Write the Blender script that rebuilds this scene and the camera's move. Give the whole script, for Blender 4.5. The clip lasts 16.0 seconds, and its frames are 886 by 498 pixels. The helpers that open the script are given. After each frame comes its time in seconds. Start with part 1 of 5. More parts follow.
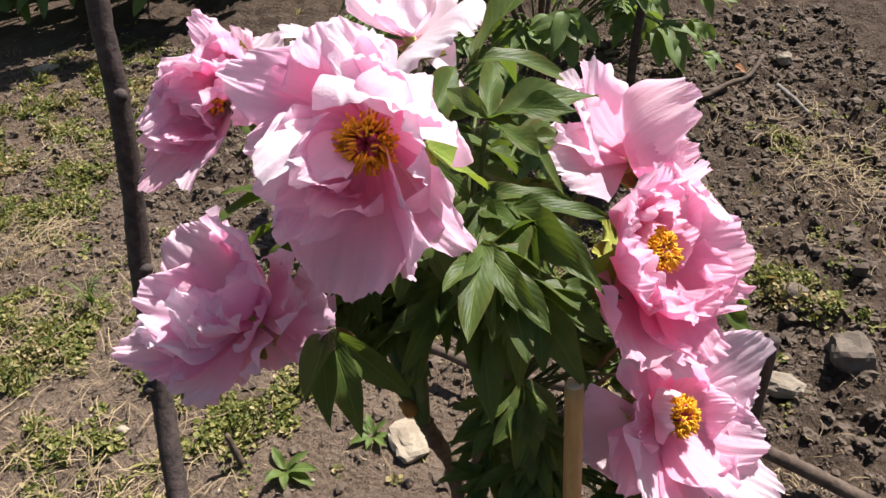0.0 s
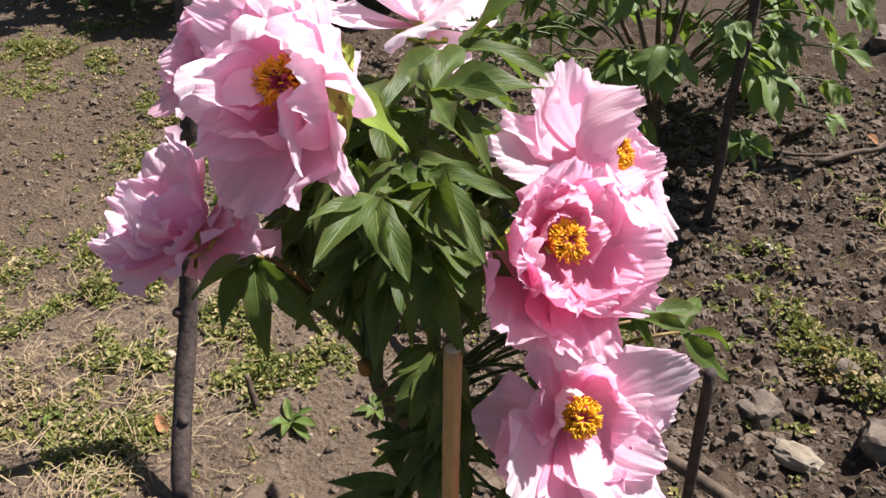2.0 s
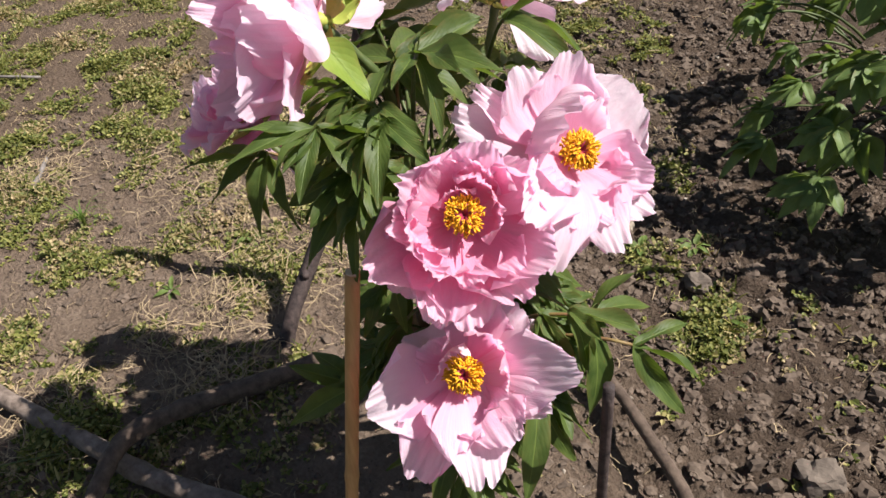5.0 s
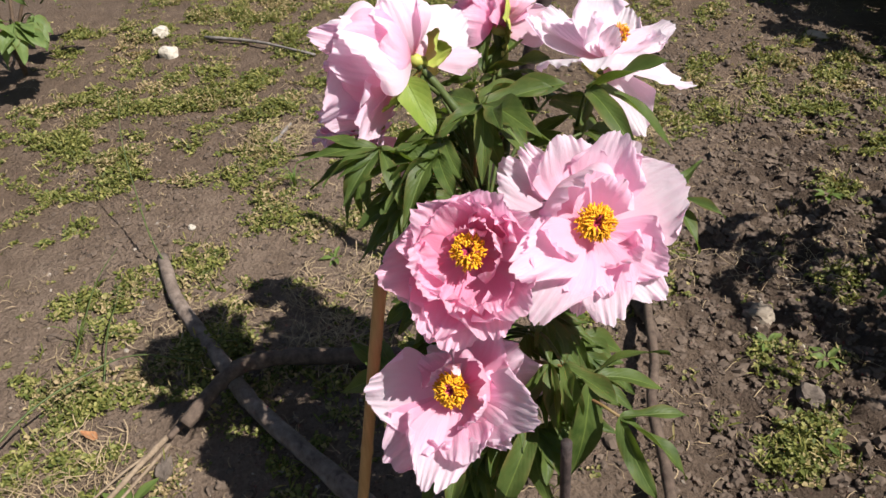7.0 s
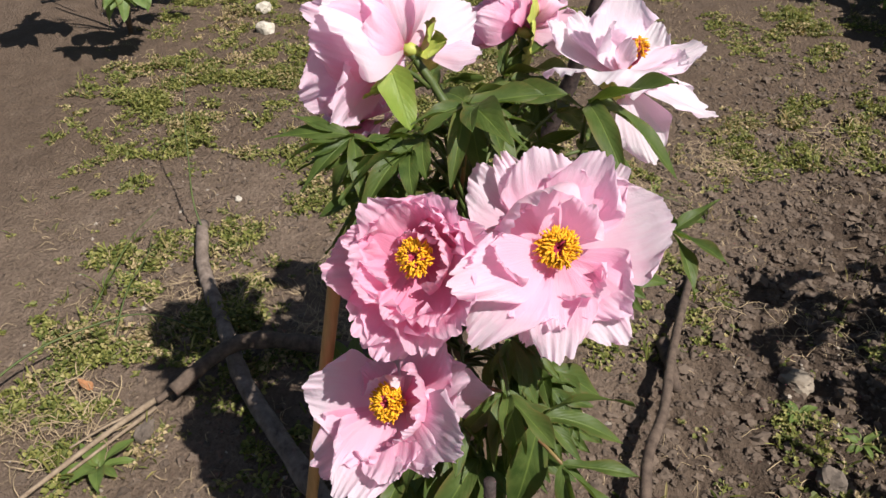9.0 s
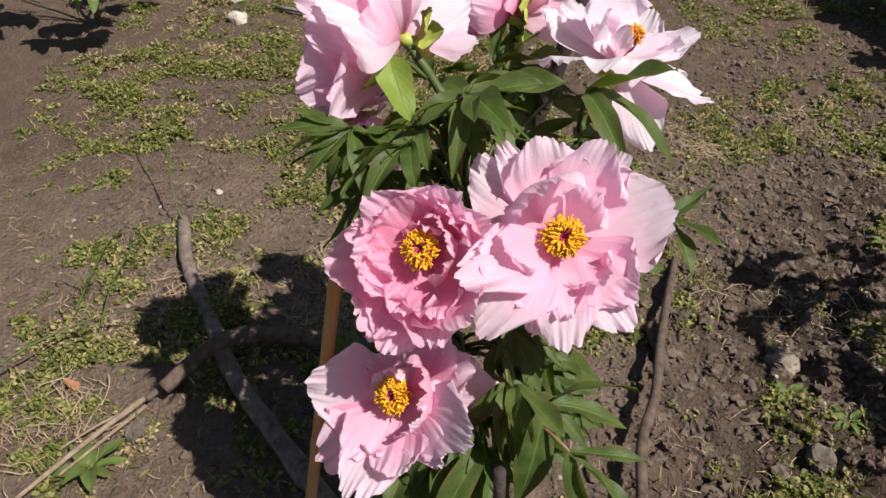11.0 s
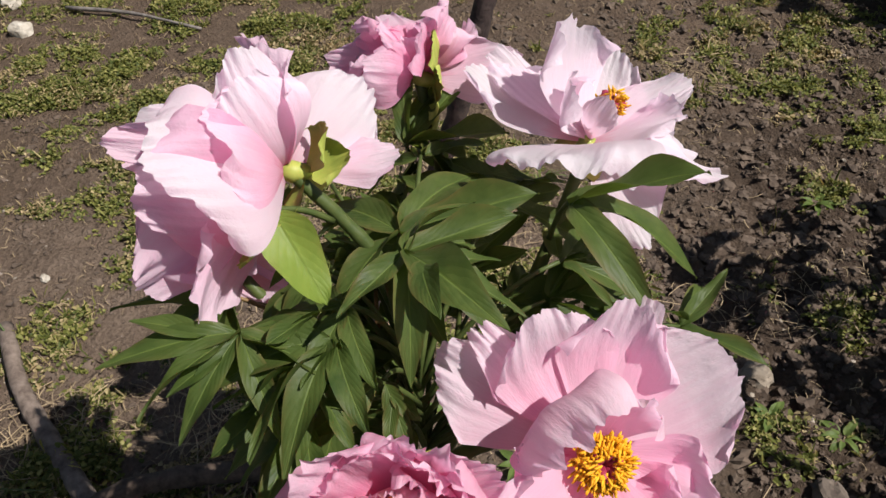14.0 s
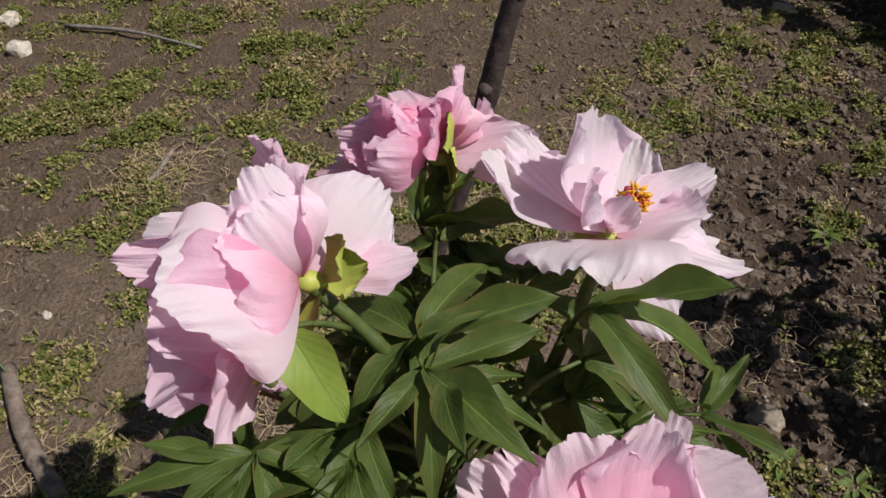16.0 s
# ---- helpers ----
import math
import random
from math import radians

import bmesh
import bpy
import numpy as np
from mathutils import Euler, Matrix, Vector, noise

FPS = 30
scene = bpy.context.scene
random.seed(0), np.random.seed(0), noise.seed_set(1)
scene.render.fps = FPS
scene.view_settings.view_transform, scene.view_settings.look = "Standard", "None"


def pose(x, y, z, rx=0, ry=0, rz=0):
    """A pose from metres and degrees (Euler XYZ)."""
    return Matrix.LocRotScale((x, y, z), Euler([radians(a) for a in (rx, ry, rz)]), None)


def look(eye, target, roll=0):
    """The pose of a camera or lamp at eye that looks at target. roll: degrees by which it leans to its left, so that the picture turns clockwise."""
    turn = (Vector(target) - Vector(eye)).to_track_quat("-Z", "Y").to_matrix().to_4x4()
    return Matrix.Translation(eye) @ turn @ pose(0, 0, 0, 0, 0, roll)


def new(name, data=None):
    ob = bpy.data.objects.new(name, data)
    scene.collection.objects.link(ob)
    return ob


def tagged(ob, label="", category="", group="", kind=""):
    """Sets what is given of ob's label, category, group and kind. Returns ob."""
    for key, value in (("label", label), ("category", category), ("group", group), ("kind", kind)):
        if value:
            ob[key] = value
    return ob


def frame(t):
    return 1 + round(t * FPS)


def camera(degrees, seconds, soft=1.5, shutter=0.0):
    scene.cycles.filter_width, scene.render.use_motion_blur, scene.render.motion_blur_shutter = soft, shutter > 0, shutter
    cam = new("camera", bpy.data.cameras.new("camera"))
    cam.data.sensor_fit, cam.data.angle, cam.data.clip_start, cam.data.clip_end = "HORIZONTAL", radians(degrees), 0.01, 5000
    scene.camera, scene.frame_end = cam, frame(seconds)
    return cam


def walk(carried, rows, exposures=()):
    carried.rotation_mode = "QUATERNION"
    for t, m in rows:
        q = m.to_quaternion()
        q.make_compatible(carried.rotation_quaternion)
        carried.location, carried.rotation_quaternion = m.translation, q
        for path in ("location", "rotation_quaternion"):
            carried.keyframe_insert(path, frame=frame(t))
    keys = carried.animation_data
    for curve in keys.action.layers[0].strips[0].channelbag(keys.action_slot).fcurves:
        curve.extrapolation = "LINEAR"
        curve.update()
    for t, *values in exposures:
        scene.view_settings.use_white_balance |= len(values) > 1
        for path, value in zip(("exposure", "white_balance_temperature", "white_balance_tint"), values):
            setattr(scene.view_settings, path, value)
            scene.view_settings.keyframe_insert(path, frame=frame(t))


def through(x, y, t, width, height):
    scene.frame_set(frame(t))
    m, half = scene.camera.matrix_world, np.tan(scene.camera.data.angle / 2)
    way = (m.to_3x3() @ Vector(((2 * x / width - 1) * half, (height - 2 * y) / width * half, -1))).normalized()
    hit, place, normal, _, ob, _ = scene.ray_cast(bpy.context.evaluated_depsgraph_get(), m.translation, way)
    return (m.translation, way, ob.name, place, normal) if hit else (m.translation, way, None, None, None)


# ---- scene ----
cam = camera(57.8, 16.0, 1.5)
PATH = [
    (0, (0.011, 0.055, 0.919), (-0.21, 1.584, -0.351), -6.9),
    (0.5, (0.071, 0.021, 0.914), (-0.348, 1.542, -0.314), -8.0),
    (1, (0.124, -0.002, 0.924), (-0.415, 1.512, -0.265), -7.6),
    (1.5, (0.166, -0.007, 0.919), (-0.427, 1.507, -0.246), -6.2),
    (2, (0.213, 0.028, 0.884), (-0.424, 1.522, -0.284), -4.7),
    (2.5, (0.265, 0.063, 0.879), (-0.51, 1.482, -0.298), -5.5),
    (3, (0.317, 0.095, 0.887), (-0.599, 1.389, -0.333), -7.0),
    (3.5, (0.346, 0.09, 0.915), (-0.596, 1.273, -0.394), -5.3),
    (3.7, (0.358, 0.089, 0.922), (-0.57, 1.255, -0.411), -3.8),
    (5.8, (0.665, 0.286, 0.928), (-0.872, 0.853, -0.219), -7.6),
    (6, (0.689, 0.299, 0.944), (-0.881, 0.792, -0.193), -7.1),
    (6.5, (0.711, 0.332, 0.977), (-0.877, 0.736, -0.169), -4.7),
    (7, (0.701, 0.375, 0.974), (-0.888, 0.695, -0.198), -4.7),
    (7.5, (0.682, 0.406, 0.956), (-0.917, 0.618, -0.226), -3.9),
    (8, (0.677, 0.452, 0.942), (-0.945, 0.562, -0.222), -2.7),
    (8.2, (0.677, 0.471, 0.94), (-0.959, 0.57, -0.207), -1.5),
    (10.3, (0.675, 0.536, 0.929), (-0.96, 0.585, -0.222), -1.3),
    (10.5, (0.668, 0.512, 0.936), (-0.957, 0.602, -0.226), -1.4),
    (11, (0.671, 0.49, 0.936), (-0.943, 0.629, -0.237), -0.9),
    (11.5, (0.638, 0.507, 0.93), (-0.963, 0.689, -0.255), -1.8),
    (12, (0.568, 0.482, 0.937), (-1.012, 0.746, -0.26), -3.1),
    (12.5, (0.508, 0.477, 0.926), (-1.029, 0.843, -0.3), -2.1),
    (13, (0.448, 0.471, 0.907), (-1.045, 0.896, -0.354), -2.6),
    (13.5, (0.404, 0.477, 0.912), (-1.06, 0.904, -0.383), -3.8),
    (14, (0.343, 0.485, 0.937), (-1.095, 0.932, -0.379), -3.9),
    (14.5, (0.294, 0.497, 0.955), (-1.132, 0.951, -0.371), -3.7),
    (15, (0.245, 0.512, 0.986), (-1.176, 0.986, -0.339), -3.0),
    (15.5, (0.237, 0.497, 0.985), (-1.178, 0.97, -0.347), -3.2),
    (16, (0.282, 0.495, 0.984), (-1.143, 0.941, -0.347), -4.0),
]
EXPOSURES = [(0, 1.02), (2.5, 1.1), (3.5, 1.05), (7, 0.7), (11, 0.45), (15, 0.22), (15.5, 0.15), (16, 0.05)]
walk(cam, [(t, look(eye, target, roll)) for t, eye, target, roll in PATH], EXPOSURES)


# ---- light ----
SUN = Vector((0.55, 0.58, 1.0)).normalized()
world = bpy.data.worlds.new("sky")
scene.world = world
world.use_nodes = True
wn = world.node_tree
sky = wn.nodes.new("ShaderNodeTexSky")
sky.sky_type = "NISHITA"
sky.sun_disc = False
sky.sun_elevation = math.asin(SUN.z)
sky.sun_rotation = math.atan2(SUN.x, SUN.y)
wn.links.new(sky.outputs[0], wn.nodes["Background"].inputs[0])
wn.nodes["Background"].inputs[1].default_value = 0.045
sun = new("sun", bpy.data.lights.new("sun", "SUN"))
sun.data.energy = 5.1
sun.data.angle = radians(0.55)
sun.data.color = (1.0, 0.96, 0.935)
sun.matrix_world = look(SUN * 10, (0, 0, 0))


# ---- materials ----
class Mat:
    """A node material with short helpers."""

    def __init__(self, name):
        self.mat = bpy.data.materials.new(name)
        self.mat.use_nodes = True
        self.t = self.mat.node_tree
        self.bsdf = self.t.nodes["Principled BSDF"]
        self.out = self.t.nodes["Material Output"]

    def node(self, kind, **inputs):
        n = self.t.nodes.new("ShaderNode" + kind)
        for k, v in inputs.items():
            self.put(n.inputs[k.replace("_", " ")], v)
        return n

    def put(self, socket, v):
        if isinstance(v, bpy.types.NodeSocket):
            self.t.links.new(v, socket)
        else:
            socket.default_value = v

    def obj(self):
        return self.t.nodes.new("ShaderNodeNewGeometry").outputs["Position"]

    def local(self):
        return self.t.nodes.new("ShaderNodeTexCoord").outputs["Object"]

    def uv(self):
        s = self.node("SeparateXYZ", Vector=self.t.nodes.new("ShaderNodeTexCoord").outputs["UV"])
        return s.outputs[0], s.outputs[1]

    def noise(self, scale, detail=4.0, rough=0.6, vec=None, dist=0.0):
        n = self.node("TexNoise", Scale=scale, Detail=detail, Roughness=rough, Distortion=dist)
        if vec is not None:
            self.put(n.inputs["Vector"], vec)
        return n.outputs["Fac"]

    def ramp(self, fac, stops):
        n = self.t.nodes.new("ShaderNodeValToRGB")
        e = n.color_ramp.elements
        while len(e) < len(stops):
            e.new(0.5)
        for el, (p, c) in zip(e, stops):
            el.position = p
            el.color = (*c, 1) if len(c) == 3 else c
        self.put(n.inputs[0], fac)
        return n.outputs[0]

    def mix(self, fac, a, b, kind="MIX"):
        n = self.t.nodes.new("ShaderNodeMix")
        n.data_type, n.blend_type = "RGBA", kind
        self.put(n.inputs[0], fac)
        self.put(n.inputs[6], a if isinstance(a, bpy.types.NodeSocket) else (*a, 1))
        self.put(n.inputs[7], b if isinstance(b, bpy.types.NodeSocket) else (*b, 1))
        return n.outputs[2]

    def math(self, op, a, b=0.0):
        n = self.t.nodes.new("ShaderNodeMath")
        n.operation = op
        self.put(n.inputs[0], a)
        self.put(n.inputs[1], b)
        return n.outputs[0]

    def bump(self, height, strength, dist):
        n = self.node("Bump", Height=height, Strength=strength, Distance=dist)
        return n.outputs[0]

    def rand(self):
        return self.t.nodes.new("ShaderNodeObjectInfo").outputs["Random"]

    def island(self):
        return self.t.nodes.new("ShaderNodeNewGeometry").outputs["Random Per Island"]

    def vec(self, x, y, z=0.0):
        n = self.t.nodes.new("ShaderNodeCombineXYZ")
        self.put(n.inputs[0], x), self.put(n.inputs[1], y), self.put(n.inputs[2], z)
        return n.outputs[0]

    def done(self, color, rough=0.8, normal=None, spec=0.3):
        self.put(self.bsdf.inputs["Base Color"], color if isinstance(color, bpy.types.NodeSocket) else (*color, 1))
        self.put(self.bsdf.inputs["Roughness"], rough)
        self.put(self.bsdf.inputs["Specular IOR Level"], spec)
        if normal is not None:
            self.put(self.bsdf.inputs["Normal"], normal)
        return self.mat

    def thin(self, color, back, share, rough=0.5, normal=None, spec=0.3):
        """A thin sheet: the light that comes through has the colour back."""
        self.done(color, rough, normal, spec)
        tr = self.t.nodes.new("ShaderNodeBsdfTranslucent")
        self.put(tr.inputs[0], back if isinstance(back, bpy.types.NodeSocket) else (*back, 1))
        if normal is not None:
            self.put(tr.inputs[1], normal)
        mx = self.t.nodes.new("ShaderNodeMixShader")
        mx.inputs[0].default_value = share
        self.t.links.new(self.bsdf.outputs[0], mx.inputs[1])
        self.t.links.new(tr.outputs[0], mx.inputs[2])
        self.t.links.new(mx.outputs[0], self.out.inputs[0])
        return self.mat


def petal_material(name, edge, mid, heart):
    m = Mat(name)
    u, v = m.uv()
    seed = m.rand()
    vein = m.noise(1.0, 3, 0.65, m.vec(m.math("MULTIPLY", u, 26.0), m.math("MULTIPLY", v, 1.6), m.math("MULTIPLY", seed, 40.0)))
    blotch = m.noise(1.0, 2, 0.5, m.vec(m.math("MULTIPLY", u, 3.0), m.math("MULTIPLY", v, 3.0), m.math("MULTIPLY", seed, 90.0)))
    along = m.math("ADD", v, m.math("MULTIPLY", m.math("SUBTRACT", vein, 0.5), 0.35))
    along = m.math("ADD", along, m.math("MULTIPLY", m.math("SUBTRACT", blotch, 0.5), 0.45))
    brim = m.math("POWER", m.math("MULTIPLY", m.math("ABSOLUTE", m.math("SUBTRACT", u, 0.5)), 2.0), 4.0)
    along = m.math("MAXIMUM", along, m.math("MULTIPLY", brim, m.math("MULTIPLY", v, 1.1)))
    col = m.ramp(along, [(0.0, heart), (0.24, mid), (0.52, mid), (0.88, edge)])
    col = m.mix(m.math("MULTIPLY", seed, 0.35), col, edge)
    through = m.mix(1.0, col, (1.0, 0.84, 0.95), "MULTIPLY")
    wrinkle = m.noise(1.0, 4, 0.6, m.vec(m.math("MULTIPLY", u, 11.0), m.math("MULTIPLY", v, 6.0), m.math("MULTIPLY", seed, 60.0)))
    relief = m.math("ADD", m.math("MULTIPLY", vein, 0.28), m.math("MULTIPLY", m.math("MULTIPLY", wrinkle, 1.5), m.math("POWER", v, 2.0)))
    nrm = m.bump(relief, 0.75, 0.0022)
    return m.thin(col, through, 0.58, 0.50, nrm, 0.25)


petal_pink = petal_material("petal_pink", (0.93, 0.71, 0.80), (0.90, 0.48, 0.63), (0.78, 0.20, 0.39))
petal_pale = petal_material("petal_pale", (0.95, 0.79, 0.85), (0.92, 0.61, 0.72), (0.82, 0.30, 0.45))
# near-white: pale petal backs, plus the sun's glare put into the colour
petal_blush_sunlit = petal_material("petal_blush_sunlit", (0.97, 0.90, 0.92), (0.96, 0.82, 0.87), (0.86, 0.45, 0.56))
petal_deep = petal_material("petal_deep", (0.93, 0.63, 0.74), (0.89, 0.38, 0.55), (0.76, 0.10, 0.28))


def leaf_material(name, dark, light, back):
    m = Mat(name)
    u, v = m.uv()
    seed = m.rand()
    # side veins run out from the midrib
    w = m.math("ADD", m.math("MULTIPLY", v, 26.0), m.math("MULTIPLY", m.math("ABSOLUTE", m.math("SUBTRACT", u, 0.5)), -20.0))
    w = m.math("ADD", w, m.math("MULTIPLY", m.noise(70.0, 2, 0.5, m.obj()), 3.0))
    side = m.math("MULTIPLY", m.math("ABSOLUTE", m.math("SINE", w)), 0.35)
    rib = m.math("MINIMUM", m.math("MULTIPLY", m.math("ABSOLUTE", m.math("SUBTRACT", u, 0.5)), 22.0), 1.0)
    patch = m.noise(60.0, 4, 0.6, m.obj())
    col = m.ramp(patch, [(0.3, dark), (0.7, light)])
    col = m.mix(m.math("MULTIPLY", seed, 0.55), col, light)
    # edges and tips turn brownish red in places
    rust = m.math("MULTIPLY", m.math("POWER", m.math("MULTIPLY", m.math("ABSOLUTE", m.math("SUBTRACT", u, 0.5)), 2.0), 5.0), m.ramp(m.noise(25.0, 3, 0.6, m.obj()), [(0.42, (0, 0, 0)), (0.62, (1, 1, 1))]))
    col = m.mix(m.math("MULTIPLY", rust, 0.6), col, (0.16, 0.10, 0.035))
    col = m.mix(m.math("MULTIPLY", m.math("SUBTRACT", 1.0, rib), 0.6), col, (0.17, 0.23, 0.05))
    nrm = m.bump(m.math("ADD", m.math("MULTIPLY", side, 0.6), m.math("ADD", m.math("MULTIPLY", rib, 0.8), patch)), 0.45, 0.0012)
    return m.thin(col, back, 0.28, 0.50, nrm, 0.22)


leaf_green = leaf_material("leaf_green", (0.030, 0.056, 0.012), (0.084, 0.118, 0.028), (0.19, 0.28, 0.03))
leaf_fresh = leaf_material("leaf_fresh", (0.12, 0.19, 0.03), (0.22, 0.29, 0.05), (0.36, 0.46, 0.05))
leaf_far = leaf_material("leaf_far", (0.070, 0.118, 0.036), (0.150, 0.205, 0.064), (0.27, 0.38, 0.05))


def plain(name, a, b, scale, rough=0.7, bump=0.0, vec_scale=None):
    m = Mat(name)
    p = m.obj()
    if vec_scale:
        mp = m.node("Mapping", Vector=m.local(), Scale=vec_scale)
        p = mp.outputs[0]
    n = m.noise(scale, 5, 0.65, p)
    col = m.ramp(n, [(0.3, a), (0.7, b)])
    return m.done(col, rough, m.bump(n, 0.6, bump) if bump else None)


stem_green = plain("stem_green", (0.042, 0.066, 0.016), (0.090, 0.112, 0.030), 60, 0.5, 0.001)
stem_red = plain("stem_red", (0.16, 0.07, 0.04), (0.20, 0.15, 0.05), 40, 0.5, 0.001)
stem_wood = plain("stem_wood", (0.07, 0.045, 0.03), (0.16, 0.11, 0.07), 90, 0.85, 0.003)
scar_orange = plain("scar_orange", (0.40, 0.17, 0.03), (0.20, 0.09, 0.03), 150, 0.8, 0.002)
bark_dark = plain("bark_dark", (0.022, 0.016, 0.015), (0.085, 0.06, 0.052), 90, 0.75, 0.004)
bark_grey = plain("bark_grey", (0.10, 0.085, 0.075), (0.26, 0.23, 0.20), 55, 0.9, 0.004)
bark_weathered = plain("bark_weathered", (0.085, 0.060, 0.046), (0.25, 0.195, 0.155), 55, 0.9, 0.005)
bark_brown = plain("bark_brown", (0.045, 0.030, 0.022), (0.14, 0.10, 0.072), 60, 0.85, 0.004)
bamboo_mat = plain("bamboo", (0.36, 0.19, 0.07), (0.50, 0.30, 0.12), 24, 0.5, 0.0006, (8, 8, 0.6))
bamboo_cut = plain("bamboo_cut", (0.50, 0.36, 0.22), (0.62, 0.47, 0.31), 300, 0.8, 0.001)
anther_mat = plain("anther", (0.60, 0.25, 0.006), (0.84, 0.48, 0.02), 300, 0.6, 0.0008)
filament_mat = plain("filament", (0.75, 0.42, 0.03), (0.80, 0.25, 0.10), 200, 0.6)
carpel_mat = plain("carpel", (0.20, 0.012, 0.035), (0.42, 0.05, 0.10), 150, 0.5)
sepal_mat = plain("sepal", (0.26, 0.32, 0.06), (0.42, 0.42, 0.09), 60, 0.5, 0.0008)
stone_pale = plain("stone_pale", (0.25, 0.195, 0.135), (0.40, 0.335, 0.25), 40, 0.9, 0.006)
stone_brown = plain("stone_brown", (0.075, 0.058, 0.045), (0.17, 0.135, 0.105), 40, 0.95, 0.006)
stone_white = plain("stone_white", (0.34, 0.29, 0.22), (0.56, 0.51, 0.43), 30, 0.9, 0.006)
brick_red = plain("brick_red", (0.22, 0.085, 0.05), (0.36, 0.16, 0.10), 40, 0.9, 0.006)
stone_tan = plain("stone_tan", (0.16, 0.125, 0.09), (0.30, 0.25, 0.19), 40, 0.9, 0.006)
dry_leaf = plain("dry_leaf", (0.22, 0.09, 0.04), (0.36, 0.18, 0.08), 90, 0.8, 0.001)


def soil_material():
    m = Mat("soil")
    p = m.obj()
    big = m.noise(1.3, 3, 0.5, p)
    mid = m.noise(14, 6, 0.7, p)
    fine = m.noise(170, 5, 0.75, p)
    crumb = m.node("TexVoronoi", Vector=p, Scale=95.0)
    col = m.ramp(mid, [(0.25, (0.158, 0.114, 0.081)), (0.55, (0.232, 0.171, 0.125)), (0.8, (0.315, 0.240, 0.180))])
    xyz = m.node("SeparateXYZ", Vector=p)
    # freshly dug soil is darker than the trodden crust
    side = m.math("ADD", xyz.outputs[1], m.math("MULTIPLY", xyz.outputs[0], 0.55))
    side = m.math("ADD", side, m.math("MULTIPLY", m.math("SUBTRACT", big, 0.5), 0.8))
    side = m.math("ADD", side, m.math("MINIMUM", 0.0, m.math("ADD", xyz.outputs[0], 0.7)))
    dug = m.ramp(side, [(0.66, (0.87, 0.86, 0.85)), (1.02, (0.41, 0.395, 0.385))])
    col = m.mix(1.0, col, dug, "MULTIPLY")
    # the soil is darker towards negative x, with an uneven border
    x_tone = m.ramp(m.math("ADD", m.math("ADD", xyz.outputs[0], 1.5), m.math("MULTIPLY", m.math("SUBTRACT", big, 0.5), 1.2)), [(0.18, (0.0, 0.0, 0.0)), (0.70, (1.0, 1.0, 1.0))])
    col = m.mix(x_tone, m.mix(1.0, col, (0.73, 0.71, 0.69), "MULTIPLY"), col)
    # farther out the two kinds of soil mingle
    away = m.node("VectorMath", Vector=p)
    away.operation = "LENGTH"
    far = m.ramp(m.math("MULTIPLY", away.outputs["Value"], 0.1), [(0.24, (0.0, 0.0, 0.0)), (0.40, (1.0, 1.0, 1.0))])
    col = m.mix(far, col, m.ramp(m.noise(0.9, 5, 0.6, p), [(0.3, (0.085, 0.063, 0.047)), (0.7, (0.150, 0.112, 0.083))]))
    tone = m.ramp(fine, [(0.28, (0.62, 0.60, 0.58)), (0.50, (0.97, 0.96, 0.95)), (0.72, (1.30, 1.28, 1.25))])
    col = m.mix(0.8, col, tone, "MULTIPLY")
    h = m.math("ADD", m.math("MULTIPLY", mid, 0.6), m.math("ADD", m.math("MULTIPLY", fine, 0.65), m.math("MULTIPLY", crumb.outputs[0], 0.35)))
    return m.done(col, 0.95, m.bump(h, 1.0, 0.016), 0.15)


soil = soil_material()


def stuff_material(name, a, b, back=None):
    m = Mat(name)
    col = m.ramp(m.island(), [(0.0, a), (1.0, b)])
    col = m.mix(0.5, col, m.ramp(m.noise(40, 3, 0.6, m.obj()), [(0.3, a), (0.7, b)]))
    return m.thin(col, back, 0.3, 0.55) if back else m.done(col, 0.92)


def weed_material():
    """Green sprigs that dry to straw yellow in places."""
    m = Mat("weed")
    green = m.ramp(m.island(), [(0.0, (0.070, 0.092, 0.018)), (0.6, (0.185, 0.190, 0.045)), (1.0, (0.34, 0.31, 0.10))])
    dry = m.ramp(m.island(), [(0.0, (0.17, 0.115, 0.06)), (1.0, (0.46, 0.35, 0.19))])
    where = m.math("ADD", m.noise(5.5, 3, 0.6, m.obj()), m.math("MULTIPLY", m.math("SUBTRACT", m.island(), 0.5), 0.22))
    col = m.mix(m.ramp(where, [(0.54, (0, 0, 0)), (0.66, (1, 1, 1))]), green, dry)
    return m.thin(col, m.mix(1.0, col, (1.0, 1.0, 0.5), "MULTIPLY"), 0.3, 0.6)


weed_mat = weed_material()
straw_mat = stuff_material("straw", (0.20, 0.14, 0.08), (0.42, 0.32, 0.19))
clod_mat = stuff_material("clod", (0.060, 0.043, 0.031), (0.150, 0.110, 0.080))
pebble_mat = stuff_material("pebble", (0.16, 0.13, 0.10), (0.40, 0.34, 0.27))


# ---- helpers for building ----
def mesh(name, verts, faces, mat, uvs=None, smooth=True):
    me = bpy.data.meshes.new(name)
    me.from_pydata(verts, [], faces)
    if uvs is not None:
        layer = me.uv_layers.new(name="UVMap")
        idx = np.empty(len(me.loops), dtype=np.int32)
        me.loops.foreach_get("vertex_index", idx)
        layer.data.foreach_set("uv", np.asarray(uvs, dtype=np.float32)[idx].ravel())
    if smooth:
        me.polygons.foreach_set("use_smooth", [True] * len(me.polygons))
    me.materials.append(mat)
    return me


def thing(name, at, label, category, group="", kind=""):
    ob = new(name)
    ob.location = at
    ob.empty_display_size = 0.02
    return tagged(ob, label, category, group, kind)


